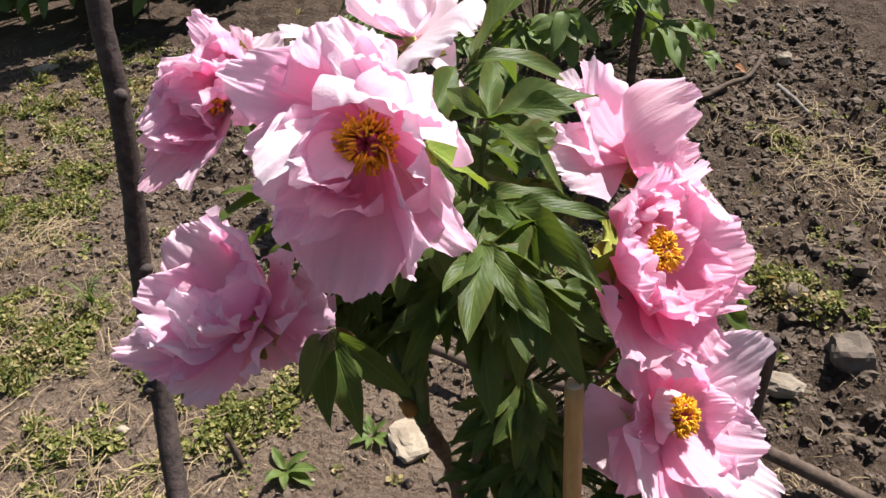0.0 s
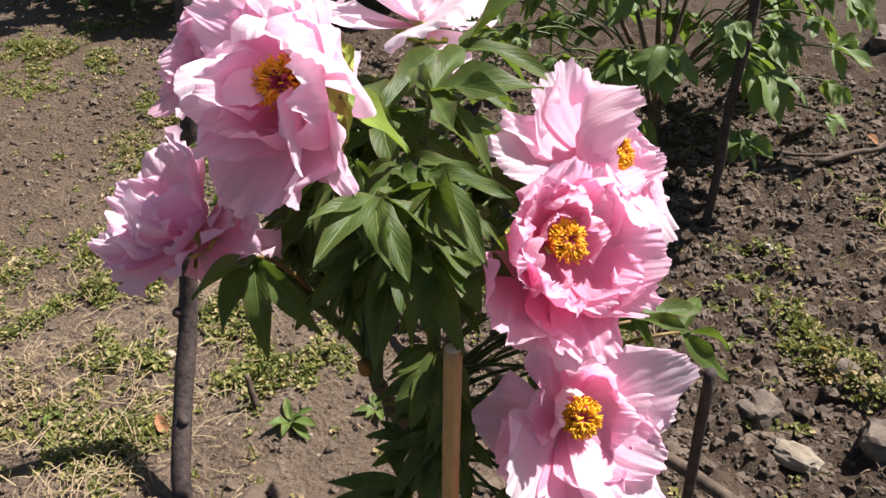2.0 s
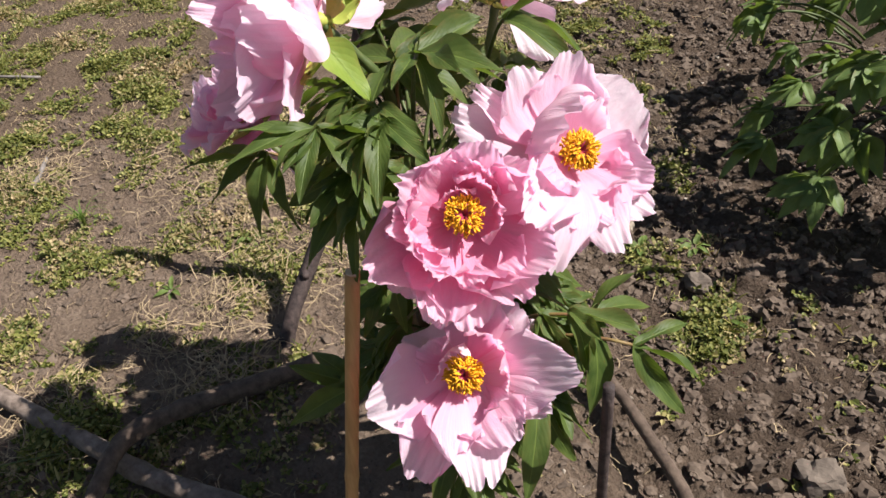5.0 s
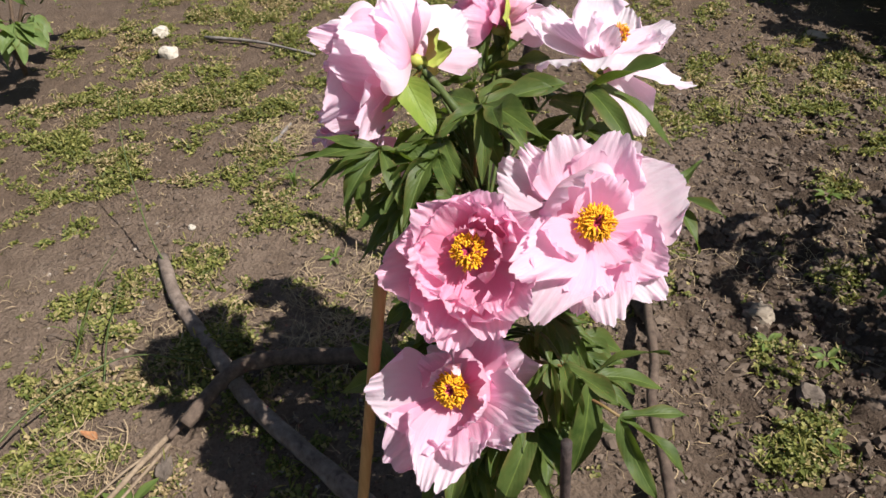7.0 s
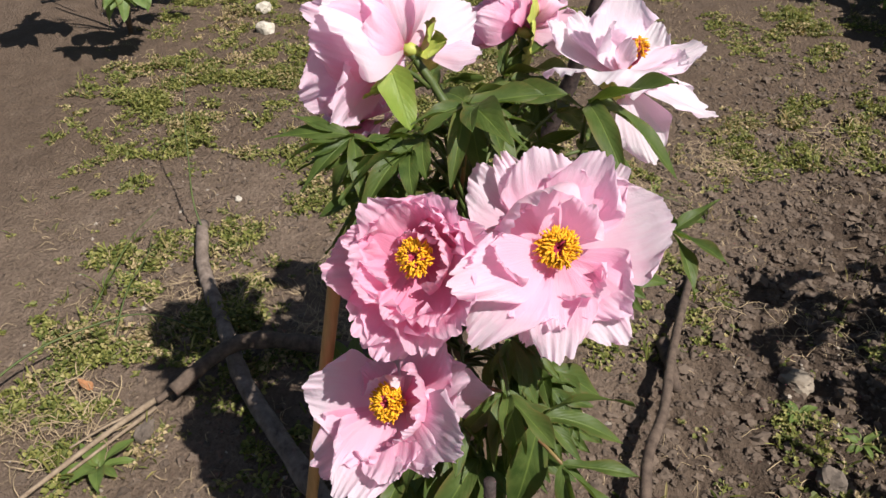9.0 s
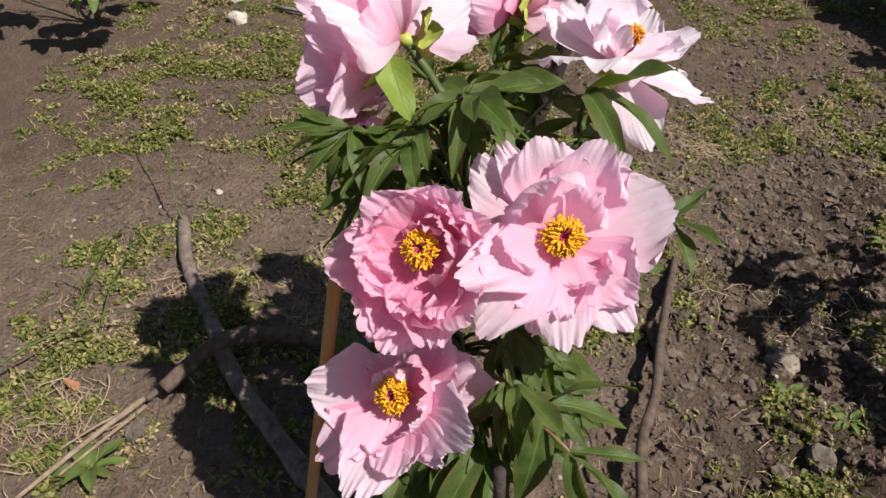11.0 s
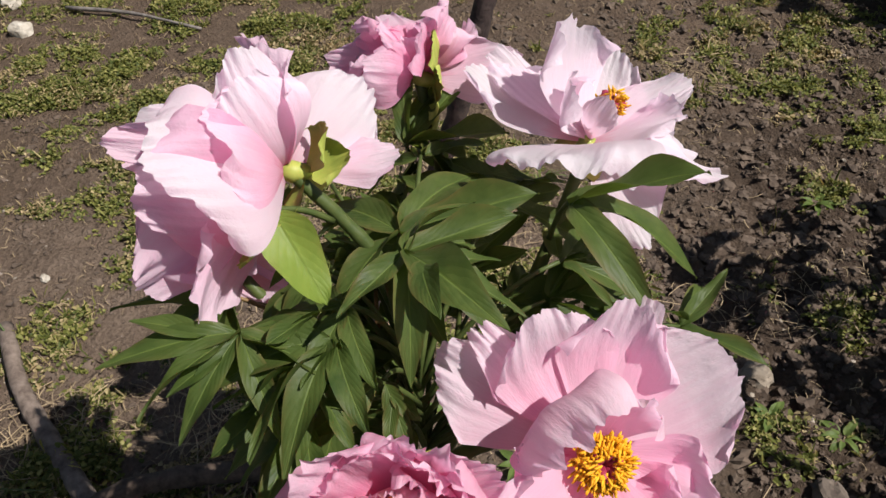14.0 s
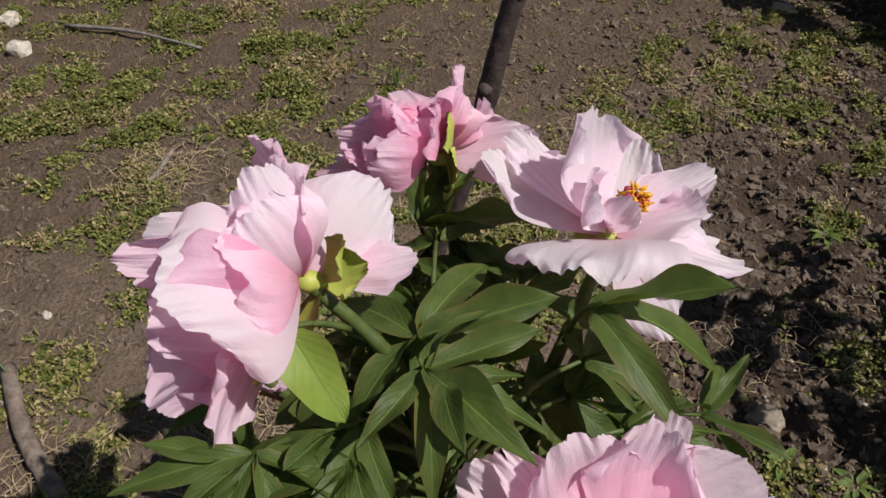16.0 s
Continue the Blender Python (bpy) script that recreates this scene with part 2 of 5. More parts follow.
def child(name, me, parent, label="", m=None):
    """A part whose mesh is given in world metres (or placed by m)."""
    ob = new(name, me)
    ob.parent = parent
    if parent.type == "EMPTY":
        ob.matrix_parent_inverse = Matrix.Translation(-parent.location)
    if m is not None:
        ob.matrix_basis = m
    if label:
        ob["label"] = label
    return ob


def bez(p0, p1, p2, p3, n):
    out = []
    for i in range(n + 1):
        t = i / n
        s = 1 - t
        out.append(Vector(p0) * s ** 3 + Vector(p1) * 3 * s * s * t + Vector(p2) * 3 * s * t * t + Vector(p3) * t ** 3)
    return out


def smooth_path(pts, n):
    """Catmull-Rom through the points."""
    pts = [Vector(p) for p in pts]
    ext = [pts[0] * 2 - pts[1]] + pts + [pts[-1] * 2 - pts[-2]]
    out = []
    for i in range(1, len(ext) - 2):
        a, b, c, d = ext[i - 1:i + 3]
        for k in range(n):
            t = k / n
            out.append(0.5 * ((2 * b) + (c - a) * t + (2 * a - 5 * b + 4 * c - d) * t * t + (3 * b - a - 3 * c + d) * t ** 3))
    out.append(pts[-1])
    return out


def tube(path, radii, sides=8, knots=0.0, seed=0):
    """Vertices and faces of a closed tapered tube; knots roughens it."""
    rng = random.Random(seed)
    verts, faces = [], []
    n = len(path)
    side = Vector((0.31, 0.87, 0.38))
    for i, p in enumerate(path):
        d = (path[min(i + 1, n - 1)] - path[max(i - 1, 0)]).normalized()
        side = (side - d * side.dot(d)).normalized()
        up = d.cross(side)
        r = radii[i] if not isinstance(radii, float) else radii
        swell = 1 + knots * max(0.0, rng.uniform(-1.0, 1.0)) ** 2
        for k in range(sides):
            a = 2 * math.pi * k / sides
            rr = r * swell * (1 + knots * 0.5 * rng.uniform(-1, 1))
            verts.append(p + (side * math.cos(a) + up * math.sin(a)) * rr)
    for i in range(n - 1):
        for k in range(sides):
            a, b = i * sides + k, i * sides + (k + 1) % sides
            faces.append((a, b, b + sides, a + sides))
    faces.append(tuple(range(sides))[::-1])
    faces.append(tuple((n - 1) * sides + k for k in range(sides)))
    return verts, faces


def joined(parts):
    V, F = [], []
    for v, f in parts:
        o = len(V)
        V += list(v)
        F += [tuple(i + o for i in q) for q in f]
    return V, F


def taper(a, b, n):
    return [a + (b - a) * i / (n - 1) for i in range(n)]


# ---- ground ----
def lump(x, y):
    """The height of the soil: trodden and flat on one side, dug and cloddy on the other."""
    p = Vector((x, y, 0))
    dug = min(1.0, max(0.0, (y + 0.55 * x + 0.35 * noise.noise(p * 1.3) - 0.66) / 0.3))
    if x < -1.0:
        dug *= max(0.0, 1 + (x + 1.0) / 0.4)
    # the fine relief fades out where the sheet's mesh grows coarse
    past = max(-2.3 - x, x - 0.9, -0.5 - y, y - 2.4, 0.0)
    fine, small = max(0.0, 1 - past / 0.15), max(0.0, 1 - past / 0.6)
    h = 0.012 * noise.noise(p * 2.3) + 0.006 * small * noise.noise(p * 9)
    h += fine * (0.003 + 0.015 * dug) * noise.noise(p * 21) + fine * (0.0015 + 0.011 * dug) * noise.noise(p * 47)
    return h * (1.0 if abs(x) < 6 and abs(y) < 6 else 0.5)


def axis_steps(lo, hi, step, reach):
    mid = list(np.arange(lo, hi, step))
    out, d, p = [], step, hi
    while p < reach:
        d *= 1.22
        p += d
        out.append(p)
    low, d, p = [], step, lo
    while p > -reach:
        d *= 1.22
        p -= d
        low.append(p)
    return low[::-1] + mid + out


def build_ground():
    xs, ys = axis_steps(-2.3, 0.9, 0.0105, 120), axis_steps(-0.5, 2.4, 0.0105, 120)
    verts = [(x, y, lump(x, y) if abs(x) < 8 and abs(y) < 8 else 0.0) for y in ys for x in xs]
    w = len(xs)
    faces = [(j * w + i, j * w + i + 1, (j + 1) * w + i + 1, (j + 1) * w + i) for j in range(len(ys) - 1) for i in range(w - 1)]
    ob = new("ground", mesh("ground", verts, faces, soil))
    tagged(ob, "dry brown garden soil, crusted and partly dug over", "soil", "", "structure")


build_ground()

# patches of weeds: x, y, radius, thickness
PATCHES = [
    (-0.62, 0.68, 0.16, 0.7), (-0.50, 0.60, 0.12, 0.6), (-0.72, 0.50, 0.14, 0.6), (-0.40, 0.74, 0.10, 0.4), (-0.90, 0.72, 0.14, 0.6),
    (-0.82, 0.87, 0.22, 1.0), (-1.04, 1.60, 0.20, 0.8), (-1.02, 1.32, 0.14, 0.7), (-0.46, 0.86, 0.16, 0.8), (-1.80, 1.78, 0.25, 0.5),
    (-0.66, 0.55, 0.10, 0.4), (0.40, 1.06, 0.14, 0.6), (0.58, 1.5, 0.12, 0.3), (-1.15, 0.72, 0.20, 0.9), (-0.55, 0.54, 0.08, 0.5),
    (0.28, 1.22, 0.08, 0.4), (0.33, 0.95, 0.08, 0.4), (-1.50, -0.15, 0.28, 1.0), (-1.60, 0.16, 0.26, 1.0), (-1.19, 0.28, 0.16, 0.8),
    (-0.90, 0.30, 0.10, 0.7), (-1.09, -0.14, 0.14, 0.8), (-0.39, -0.06, 0.16, 1.0), (-0.22, -0.06, 0.16, 1.0), (-0.42, 0.16, 0.12, 0.8),
    (-1.08, 1.78, 0.24, 1.0), (-0.87, 1.60, 0.12, 0.7), (-0.15, 1.14, 0.10, 0.5), (0.07, 1.07, 0.10, 0.8), (-0.70, 1.70, 0.10, 0.5),
    (-1.55, 0.70, 0.24, 1.0), (-1.45, 0.35, 0.18, 0.8), (-1.25, 0.10, 0.16, 0.9), (-1.10, 1.38, 0.14, 0.7), (-0.52, 1.47, 0.07, 0.6),
    (-0.30, 1.30, 0.10, 0.4), (-1.9, 0.55, 0.25, 0.6), (-0.62, 0.0, 0.14, 0.6), (-0.75, 0.12, 0.08, 0.6), (-1.95, 1.1, 0.3, 0.3),
    (-0.40, 0.30, 0.16, 0.45), (-0.20, 0.33, 0.14, 0.4), (-0.55, 0.26, 0.10, 0.45), (-2.35, 0.35, 0.30, 0.8), (-2.30, 0.90, 0.30, 0.7), (-2.65, 0.15, 0.25, 0.6), (-2.15, -0.08, 0.22, 0.8), (-2.55, 1.40, 0.30, 0.4),
]


def weediness(x, y):
    w = 0.0
    for px, py, r, k in PATCHES:
        d = math.hypot(x - px, y - py) / r
        if d < 1.6:
            w = max(w, k * max(0.0, 1.25 - d * (0.9 + 0.35 * noise.noise(Vector((x * 9, y * 9, px))))))
    clump = noise.noise(Vector((x * 8, y * 8, 3))) + 0.6 * noise.noise(Vector((x * 21, y * 21, 8)))
    return w * min(2.0, max(0.0, 0.36 + 2.4 * clump))


def build_weeds():
    """Low mats of weeds, leaf by leaf: round-leaved sprigs with some grass, in one mesh."""
    rng = random.Random(7)
    V, F = [], []
    tries = 0
    sprigs = 0
    while tries < 420000 and sprigs < 19000:
        tries += 1
        x, y = rng.uniform(-2.9, 0.8), rng.uniform(-0.45, 2.3)
        thick = weediness(x, y)
        if rng.random() > thick + 0.004:
            continue
        sprigs += 1
        z = lump(x, y)
        size = rng.uniform(0.0070, 0.0145)
        tall = rng.uniform(0.2, 1.0) * min(1.3, thick) * 0.024
        grassy = rng.random() < 0.16
        for k in range(rng.randint(3, 5) if grassy else rng.randint(8, 13)):
            a = rng.uniform(0, 2 * math.pi)
            h = rng.random()
            el = rng.uniform(0.5, 1.3) if grassy else rng.uniform(-0.25, 0.75)
            L = size * (rng.uniform(1.4, 2.8) if grassy else rng.uniform(0.45, 0.90))
            w = L * (rng.uniform(0.04, 0.07) if grassy else rng.uniform(0.32, 0.52))
            o = Vector((x + rng.uniform(-1, 1) * size * 0.8, y + rng.uniform(-1, 1) * size * 0.8, z + 0.001 + tall * h))
            d = Vector((math.cos(a) * math.cos(el), math.sin(a) * math.cos(el), math.sin(el)))
            s = Vector((-math.sin(a), math.cos(a), rng.uniform(-0.5, 0.5))) * w
            up = Vector((0, 0, w * rng.uniform(0.1, 0.7)))
            sag = Vector((0, 0, -L * rng.uniform(0.0, 0.35)))
            n = len(V)
            V += [o, o + d * L * 0.36 + s * 0.9 + up, o + d * L * 0.74 + s * 0.75 + up + sag * 0.5, o + d * L + sag,
                  o + d * L * 0.74 - s * 0.75 + up + sag * 0.5, o + d * L * 0.36 - s * 0.9 + up]
            F += [(n, n + 1, n + 2, n + 3), (n, n + 3, n + 4, n + 5)]
    ob = new("weeds", mesh("weeds", V, F, weed_mat, smooth=False))
    tagged(ob, "low green chickweed and grass scattered over soil", "weeds", "", "stuff")


# beds of dry straw: x, y, radius, thickness
STRAW = [
    (-0.60, 0.64, 0.22, 0.22), (-0.80, 0.66, 0.20, 0.18), (-0.75, 0.95, 0.25, 0.12),
    (0.62, 1.36, 0.15, 0.45), (0.56, 1.50, 0.09, 0.3), (-0.36, 1.20, 0.10, 0.16), (-0.41, 1.06, 0.08, 0.12), (-0.30, 1.27, 0.08, 0.14),
    (-0.46, 0.37, 0.05, 1.0), (-0.56, 0.35, 0.06, 0.9), (-0.50, 0.12, 0.10, 0.6), (-0.40, 0.39, 0.10, 0.6), (-0.56, 0.52, 0.12, 0.6),
    (-0.97, 1.24, 0.10, 0.6), (-1.23, 0.36, 0.10, 0.5), (-0.22, -0.06, 0.10, 0.7), (-1.02, 1.55, 0.10, 0.5), (-1.0, 0.62, 0.16, 0.4),
]


def build_straw():
    rng = random.Random(11)
    V, F = [], []
    n_made = 0
    while n_made < 12000:
        x, y = rng.uniform(-2.8, 0.8), rng.uniform(-0.4, 2.2)
        bed = 0.0
        for bx, by, br, bk in STRAW:
            bed = max(bed, bk * (1.15 - math.hypot(x - bx, y - by) / br))
        chance = 0.035 + 0.45 * min(1.0, weediness(x + 0.05, y - 0.03)) + 0.7 * max(0.0, noise.noise(Vector((x * 7, y * 7, 21))) - 0.2)
        if rng.random() > chance + 2.0 * bed:
            continue
        n_made += 1
        long = bed > 0.05 and rng.random() < 0.6
        a, L, w = rng.uniform(0, 6.283), rng.uniform(0.03, 0.075) if long else rng.uniform(0.007, 0.034), rng.uniform(0.0003, 0.0008)
        z = lump(x, y) + 0.003 + (rng.uniform(0, 0.012) if long else 0.0)
        bend = rng.uniform(-1.0, 1.0)
        prev = None
        for i in range(5):
            t = i / 4
            aa = a + bend * t
            p = Vector((x + math.cos(aa) * L * t, y + math.sin(aa) * L * t, z + 0.006 * math.sin(t * 3.1) * rng.uniform(0.2, 1.5)))
            s = Vector((-math.sin(aa), math.cos(aa), 0.3)) * w
            k = len(V)
            V += [p - s, p + s]
            if prev is not None:
                F.append((prev, prev + 1, k + 1, k))
            prev = k
    ob = new("straw", mesh("straw", V, F, straw_mat, smooth=False))
    tagged(ob, "dry straw and dead grass lying on soil", "straw", "", "stuff")


ICO = bmesh.new()
bmesh.ops.create_icosphere(ICO, subdivisions=1, radius=1.0)
FINE = bmesh.new()
bmesh.ops.create_icosphere(FINE, subdivisions=2, radius=1.0)
BALLS = [([v.co.copy() for v in b.verts], [tuple(v.index for v in f.verts) for f in b.faces]) for b in (ICO, FINE)]
ICO.free()
FINE.free()


def build_crumbs(name, count, lo, hi, mat, label, dug_only, seed):
    rng = random.Random(seed)
    V, F = [], []
    n_made = 0
    while n_made < count:
        x, y = rng.uniform(-1.6, 0.8), rng.uniform(-0.2, 2.1)
        dug = min(1.0, max(0.0, (y + 0.55 * x - 0.55) / 0.35)) * (1.0 if x > -1.1 else 0.3)
        if rng.random() > ((0.04 if lo > 0.004 else 0.30) + 0.70 * dug if dug_only else 0.5):
            continue
        n_made += 1
        r = lo * (hi / lo) ** (rng.random() ** 2.2)
        z = lump(x, y) + r * 0.12
        sq = Vector((rng.uniform(0.7, 1.3), rng.uniform(0.7, 1.3), rng.uniform(0.5, 0.9)))
        o = len(V)
        seat = Vector((x * 91, y * 91, r * 800))
        ball_v, ball_f = BALLS[r > 0.0038]
        for v in ball_v:
            k = (1 + 0.9 * noise.noise(v * 1.5 + seat)) * rng.uniform(0.78, 1.2) * r
            V.append((x + v.x * sq.x * k, y + v.y * sq.y * k, z + v.z * sq.z * k))
        F += [tuple(i + o for i in f) for f in ball_f]
    ob = new(name, mesh(name, V, F, mat, smooth=False))
    tagged(ob, label, name.split("_")[-1], "", "stuff")


build_weeds()
build_straw()
build_crumbs("clods", 34000, 0.0013, 0.0095, clod_mat, "crumbly brown clods of dug garden soil", True, 3)
build_crumbs("large_clods", 2400, 0.0045, 0.0140, clod_mat, "lumps of dug garden soil lying loose", True, 13)
build_crumbs("pebbles", 900, 0.0012, 0.0045, pebble_mat, "small grey pebbles strewn over the soil", False, 5)


# ---- leaves ----
def blade(origin, angle, length, width, fold, droop, seed, uv0=0.0):
    """One lance-shaped blade, folded at its midrib, bent and twisted, pointed at the end."""
    nu, nv = 14, 3
    verts, uvs, faces = [], [], []
    ca, sa = math.cos(angle), math.sin(angle)
    twist = 0.7 * math.sin(seed * 2.7)
    sway = 0.10 * math.sin(seed * 4.1 + 1)
    for i in range(nu + 1):
        u = i / nu
        w = width * 0.5 * math.sin(math.pi * min(1.0, u ** 0.8)) ** 0.8 * (1 + 0.10 * math.sin(u * 9 + seed)) + 0.003
        for j in range(-nv, nv + 1):
            v = j / nv
            x, y = w * v + sway * length * u * u, length * u
            z = fold * abs(w * v) - droop * (u * length) ** 2 + 0.045 * math.sin(8 * u + 3 * (v > 0) + seed) * v * v * length + 0.03 * math.sin(5 * u + seed * 1.7) * length * u + twist * w * v * u
            verts.append((origin[0] + x * ca + y * sa, origin[1] - x * sa + y * ca, origin[2] + z))
            uvs.append((0.5 + 0.5 * v, uv0 + u * (1 - uv0)))
    c = 2 * nv + 1
    for i in range(nu):
        for j in range(2 * nv):
            a = i * c + j
            faces.append((a, a + 1, a + c + 1, a + c))
    return verts, faces, uvs


def leaflet_mesh(name, mat, lobes, seed, fold=0.25, droop=0.25, width=0.30):
    """A leaflet one unit long along y; lobes: place along the midrib, angle, length."""
    V, F, T = blade((0, 0, 0), 0, 1.0, width, fold, droop, seed)
    for k, (pos, ang, size) in enumerate(lobes):
        v, f, t = blade((0, pos, -droop * pos * pos - 0.004), radians(ang), size, width * 0.72, fold, droop * 1.2, seed + 3 * k, pos)
        F += [tuple(i + len(V) for i in q) for q in f]
        V, T = V + v, T + t
    return mesh(name, V, F, mat, T)


def leaflet_set(mat, tag):
    n = "leaflet_" + tag
    return [
        leaflet_mesh(n, mat, [], 1, 0.45, 0.30, 0.28),
        leaflet_mesh(n, mat, [], 2, 0.65, 0.12, 0.26),
        leaflet_mesh(n, mat, [], 3, 0.30, 0.50, 0.31),
        leaflet_mesh(n, mat, [(0.22, 30, 0.55)], 4, 0.40, 0.35, 0.30),
        leaflet_mesh(n, mat, [(0.20, -32, 0.55), (0.26, 30, 0.58)], 5, 0.35, 0.32, 0.29),
        leaflet_mesh(n, mat, [(0.25, 26, 0.62), (0.18, -30, 0.52)], 6, 0.25, 0.50, 0.31),
        leaflet_mesh(n, mat, [], 8, 0.55, 0.62, 0.29),
    ]


LEAFLETS = leaflet_set(leaf_green, "green")
LEAFLETS_SLIM = [leaflet_mesh("leaflet_slim", leaf_green, [], k, 0.50, 0.25, 0.23) for k in (21, 22, 24)]
LEAFLETS_SLIM += [leaflet_mesh("leaflet_slim", leaf_green, [(0.24, 26, 0.55)], k, 0.45, 0.30, 0.24) for k in (25, 27, 29)]
BRACTS = [leaflet_mesh("bract", leaf_fresh, [], k, 0.45, 0.20, 0.50) for k in (11, 12, 14, 17)]
BRACTS += BRACTS[:3]
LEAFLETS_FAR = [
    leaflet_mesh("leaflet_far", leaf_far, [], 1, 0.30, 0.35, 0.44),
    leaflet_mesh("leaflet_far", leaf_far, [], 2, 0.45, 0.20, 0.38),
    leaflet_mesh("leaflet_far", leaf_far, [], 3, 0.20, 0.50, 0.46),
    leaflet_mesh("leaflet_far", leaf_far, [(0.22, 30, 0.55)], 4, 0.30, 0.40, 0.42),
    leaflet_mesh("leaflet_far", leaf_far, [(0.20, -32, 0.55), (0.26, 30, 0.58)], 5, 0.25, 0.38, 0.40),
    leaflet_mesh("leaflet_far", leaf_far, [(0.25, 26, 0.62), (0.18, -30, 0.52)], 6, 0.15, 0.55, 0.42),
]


def frame_of(origin, along, up, size, roll=0.0):
    y = Vector(along).normalized()
    z = Vector(up) - y * Vector(up).dot(y)
    z = z.normalized() if z.length > 1e-5 else y.orthogonal().normalized()
    x = y.cross(z)
    m = Matrix((x, y, z)).transposed().to_4x4()
    return Matrix.Translation(origin) @ m @ Matrix.Rotation(roll, 4, "Y") @ Matrix.Scale(size, 4)


def leaf(bush, start, joint, out, size, seed, count=5, spread=62, up=(0, 0, 1), kinds=None, stalk=None):
    """A compound leaf: a stalk from start to joint, and leaflets that fan out round the direction out."""
    rng = random.Random(seed)
    start, joint, out = Vector(start), Vector(joint), Vector(out).normalized()
    kinds = kinds or LEAFLETS
    up = Vector(up).normalized()
    mid = (start + joint) / 2 + Vector((0, 0, 0.25 * (joint - start).length))
    path = bez(start, start.lerp(mid, 0.7), mid.lerp(joint, 0.3), joint, 7)
    v, f = tube(path, taper(0.0026, 0.0017, 8), 6)
    ob = child("leaf", mesh("leaf_stalk", v, f, stalk or stem_green), bush)
    side = out.cross(up).normalized()
    for k in range(count):
        a = radians(spread) * (2 * k / max(1, count - 1) - 1) if count > 1 else 0.0
        a += radians(rng.uniform(-8, 8))
        d = out * math.cos(a) + side * math.sin(a)
        d = (d + up * rng.uniform(-0.25, 0.12)).normalized()
        L = size * (1.0 - 0.28 * abs(a) / 1.2) * rng.uniform(0.85, 1.12)
        lobed = count <= 3 or k == count // 2
        me = kinds[rng.randint(3, 5)] if lobed else kinds[rng.choice((0, 1, 2, 3, -1))]
        o = joint + d * 0.004
        child("leaflet", me, ob, "", frame_of(o, d, up + side * rng.uniform(-0.35, 0.35), L, rng.uniform(-0.5, 0.5)))
    return ob


# ---- flowers ----
def petal_mesh(base, tip, axis, width, cup, mat, seed, ruffle=1.0, curl=0.20, tear=0.6):
    """A petal from base to tip whose inner face looks towards axis: narrow claw, broad rounded blade, pleats, frilled edge."""
    rng = random.Random(seed)
    base, tip, axis = Vector(base), Vector(tip), Vector(axis).normalized()
    y = tip - base
    L = y.length
    y.normalize()
    z = axis - y * axis.dot(y)
    z = z.normalized() if z.length > 0.05 else y.orthogonal().normalized()
    z = Matrix.Rotation(rng.uniform(-0.14, 0.14), 3, y) @ z
    x = y.cross(z)
    nu, nv = 26, 60
    ph = [rng.uniform(0, 50) for _ in range(9)]
    clefts = [(rng.uniform(-0.85, 0.85), rng.uniform(0.02, 0.13) * tear, rng.uniform(0.03, 0.10)) for _ in range(rng.randint(1, 3))]
    lean = rng.uniform(-0.10, 0.10)
    lip = rng.uniform(-0.02, 0.10)
    peak = rng.uniform(0.66, 0.80)
    round_off = rng.uniform(0.26, 0.40)
    verts, uvs, faces = [], [], []
    # the frilled rim, pleats and clefts depend on v alone
    rim = []
    wrinkle = [noise.noise(Vector((j * 0.47, ph[6], 9))) + 0.5 * noise.noise(Vector((j * 1.1, ph[7], 4))) for j in range(nv + 1)]
    for j in range(nv + 1):
        v = 2 * j / nv - 1
        rag = 0.050 * noise.noise(Vector((v * 2.2, ph[0], 0))) + 0.034 * noise.noise(Vector((v * 6.0, ph[1], 0)))
        teeth = 0.020 * noise.noise(Vector((v * 17, ph[2], 0))) + 0.012 * noise.noise(Vector((v * 31, ph[3], 0)))
        cut = sum(d * math.exp(-((v - c) / w) ** 2) for c, d, w in clefts)
        rim.append((rag + teeth - cut, noise.noise(Vector((v * 3.3, ph[4], 2))), noise.noise(Vector((v * 9.0, ph[5], 3)))))
    for i in range(nu + 1):
        u = (i / nu) ** 0.9
        g = 0.13 + 0.87 * math.sin(min(1.0, u / peak) * math.pi / 2) ** 1.05
        if u > peak:
            g *= 1 - 0.16 * ((u - peak) / (1 - peak)) ** 2
        for j in range(nv + 1):
            v = 2 * j / nv - 1
            edge = v * v
            ragged, pleat, frill = rim[j]
            side = 1 + 0.07 * u * noise.noise(Vector((u * 4.5, ph[6], 3 * (v > 0)))) * abs(v)
            px = width * 0.5 * g * v * side + lean * L * u * u
            py = L * u * (1 - round_off * u * u * edge - 0.08 * edge * edge * u * u + 0.95 * u ** 5 * ragged)
            pz = -cup * L * math.sin(math.pi * u) + curl * width * 0.5 * g * edge * (0.4 + 0.6 * u)
            broad = noise.noise(Vector((v * 1.15, u * 1.5, ph[7])))
            fold = abs(noise.noise(Vector((v * 1.9 + 0.5 * u, u * 1.3, ph[8])))) - 0.2
            pz += ruffle * width * (0.15 * broad * u + 0.10 * fold * u * u + 0.055 * pleat * u ** 2 + 0.075 * frill * u ** 5)
            pz += width * 0.007 * wrinkle[j] * u ** 2 * (1.2 - u * 0.4)
            pz += ruffle * width * (0.17 * noise.noise(Vector((v * 3.0, u * 2.0, ph[3]))) * u ** 5 - lip * max(edge * u * u, u ** 6) * (0.5 + 0.5 * pleat))
            verts.append(base + x * px + y * py + z * pz)
            uvs.append((j / nv, u))
    c = nv + 1
    for i in range(nu):
        for j in range(nv):
            a = i * c + j
            faces.append((a, a + 1, a + c + 1, a + c))
    return mesh("petal", verts, faces, mat, uvs)


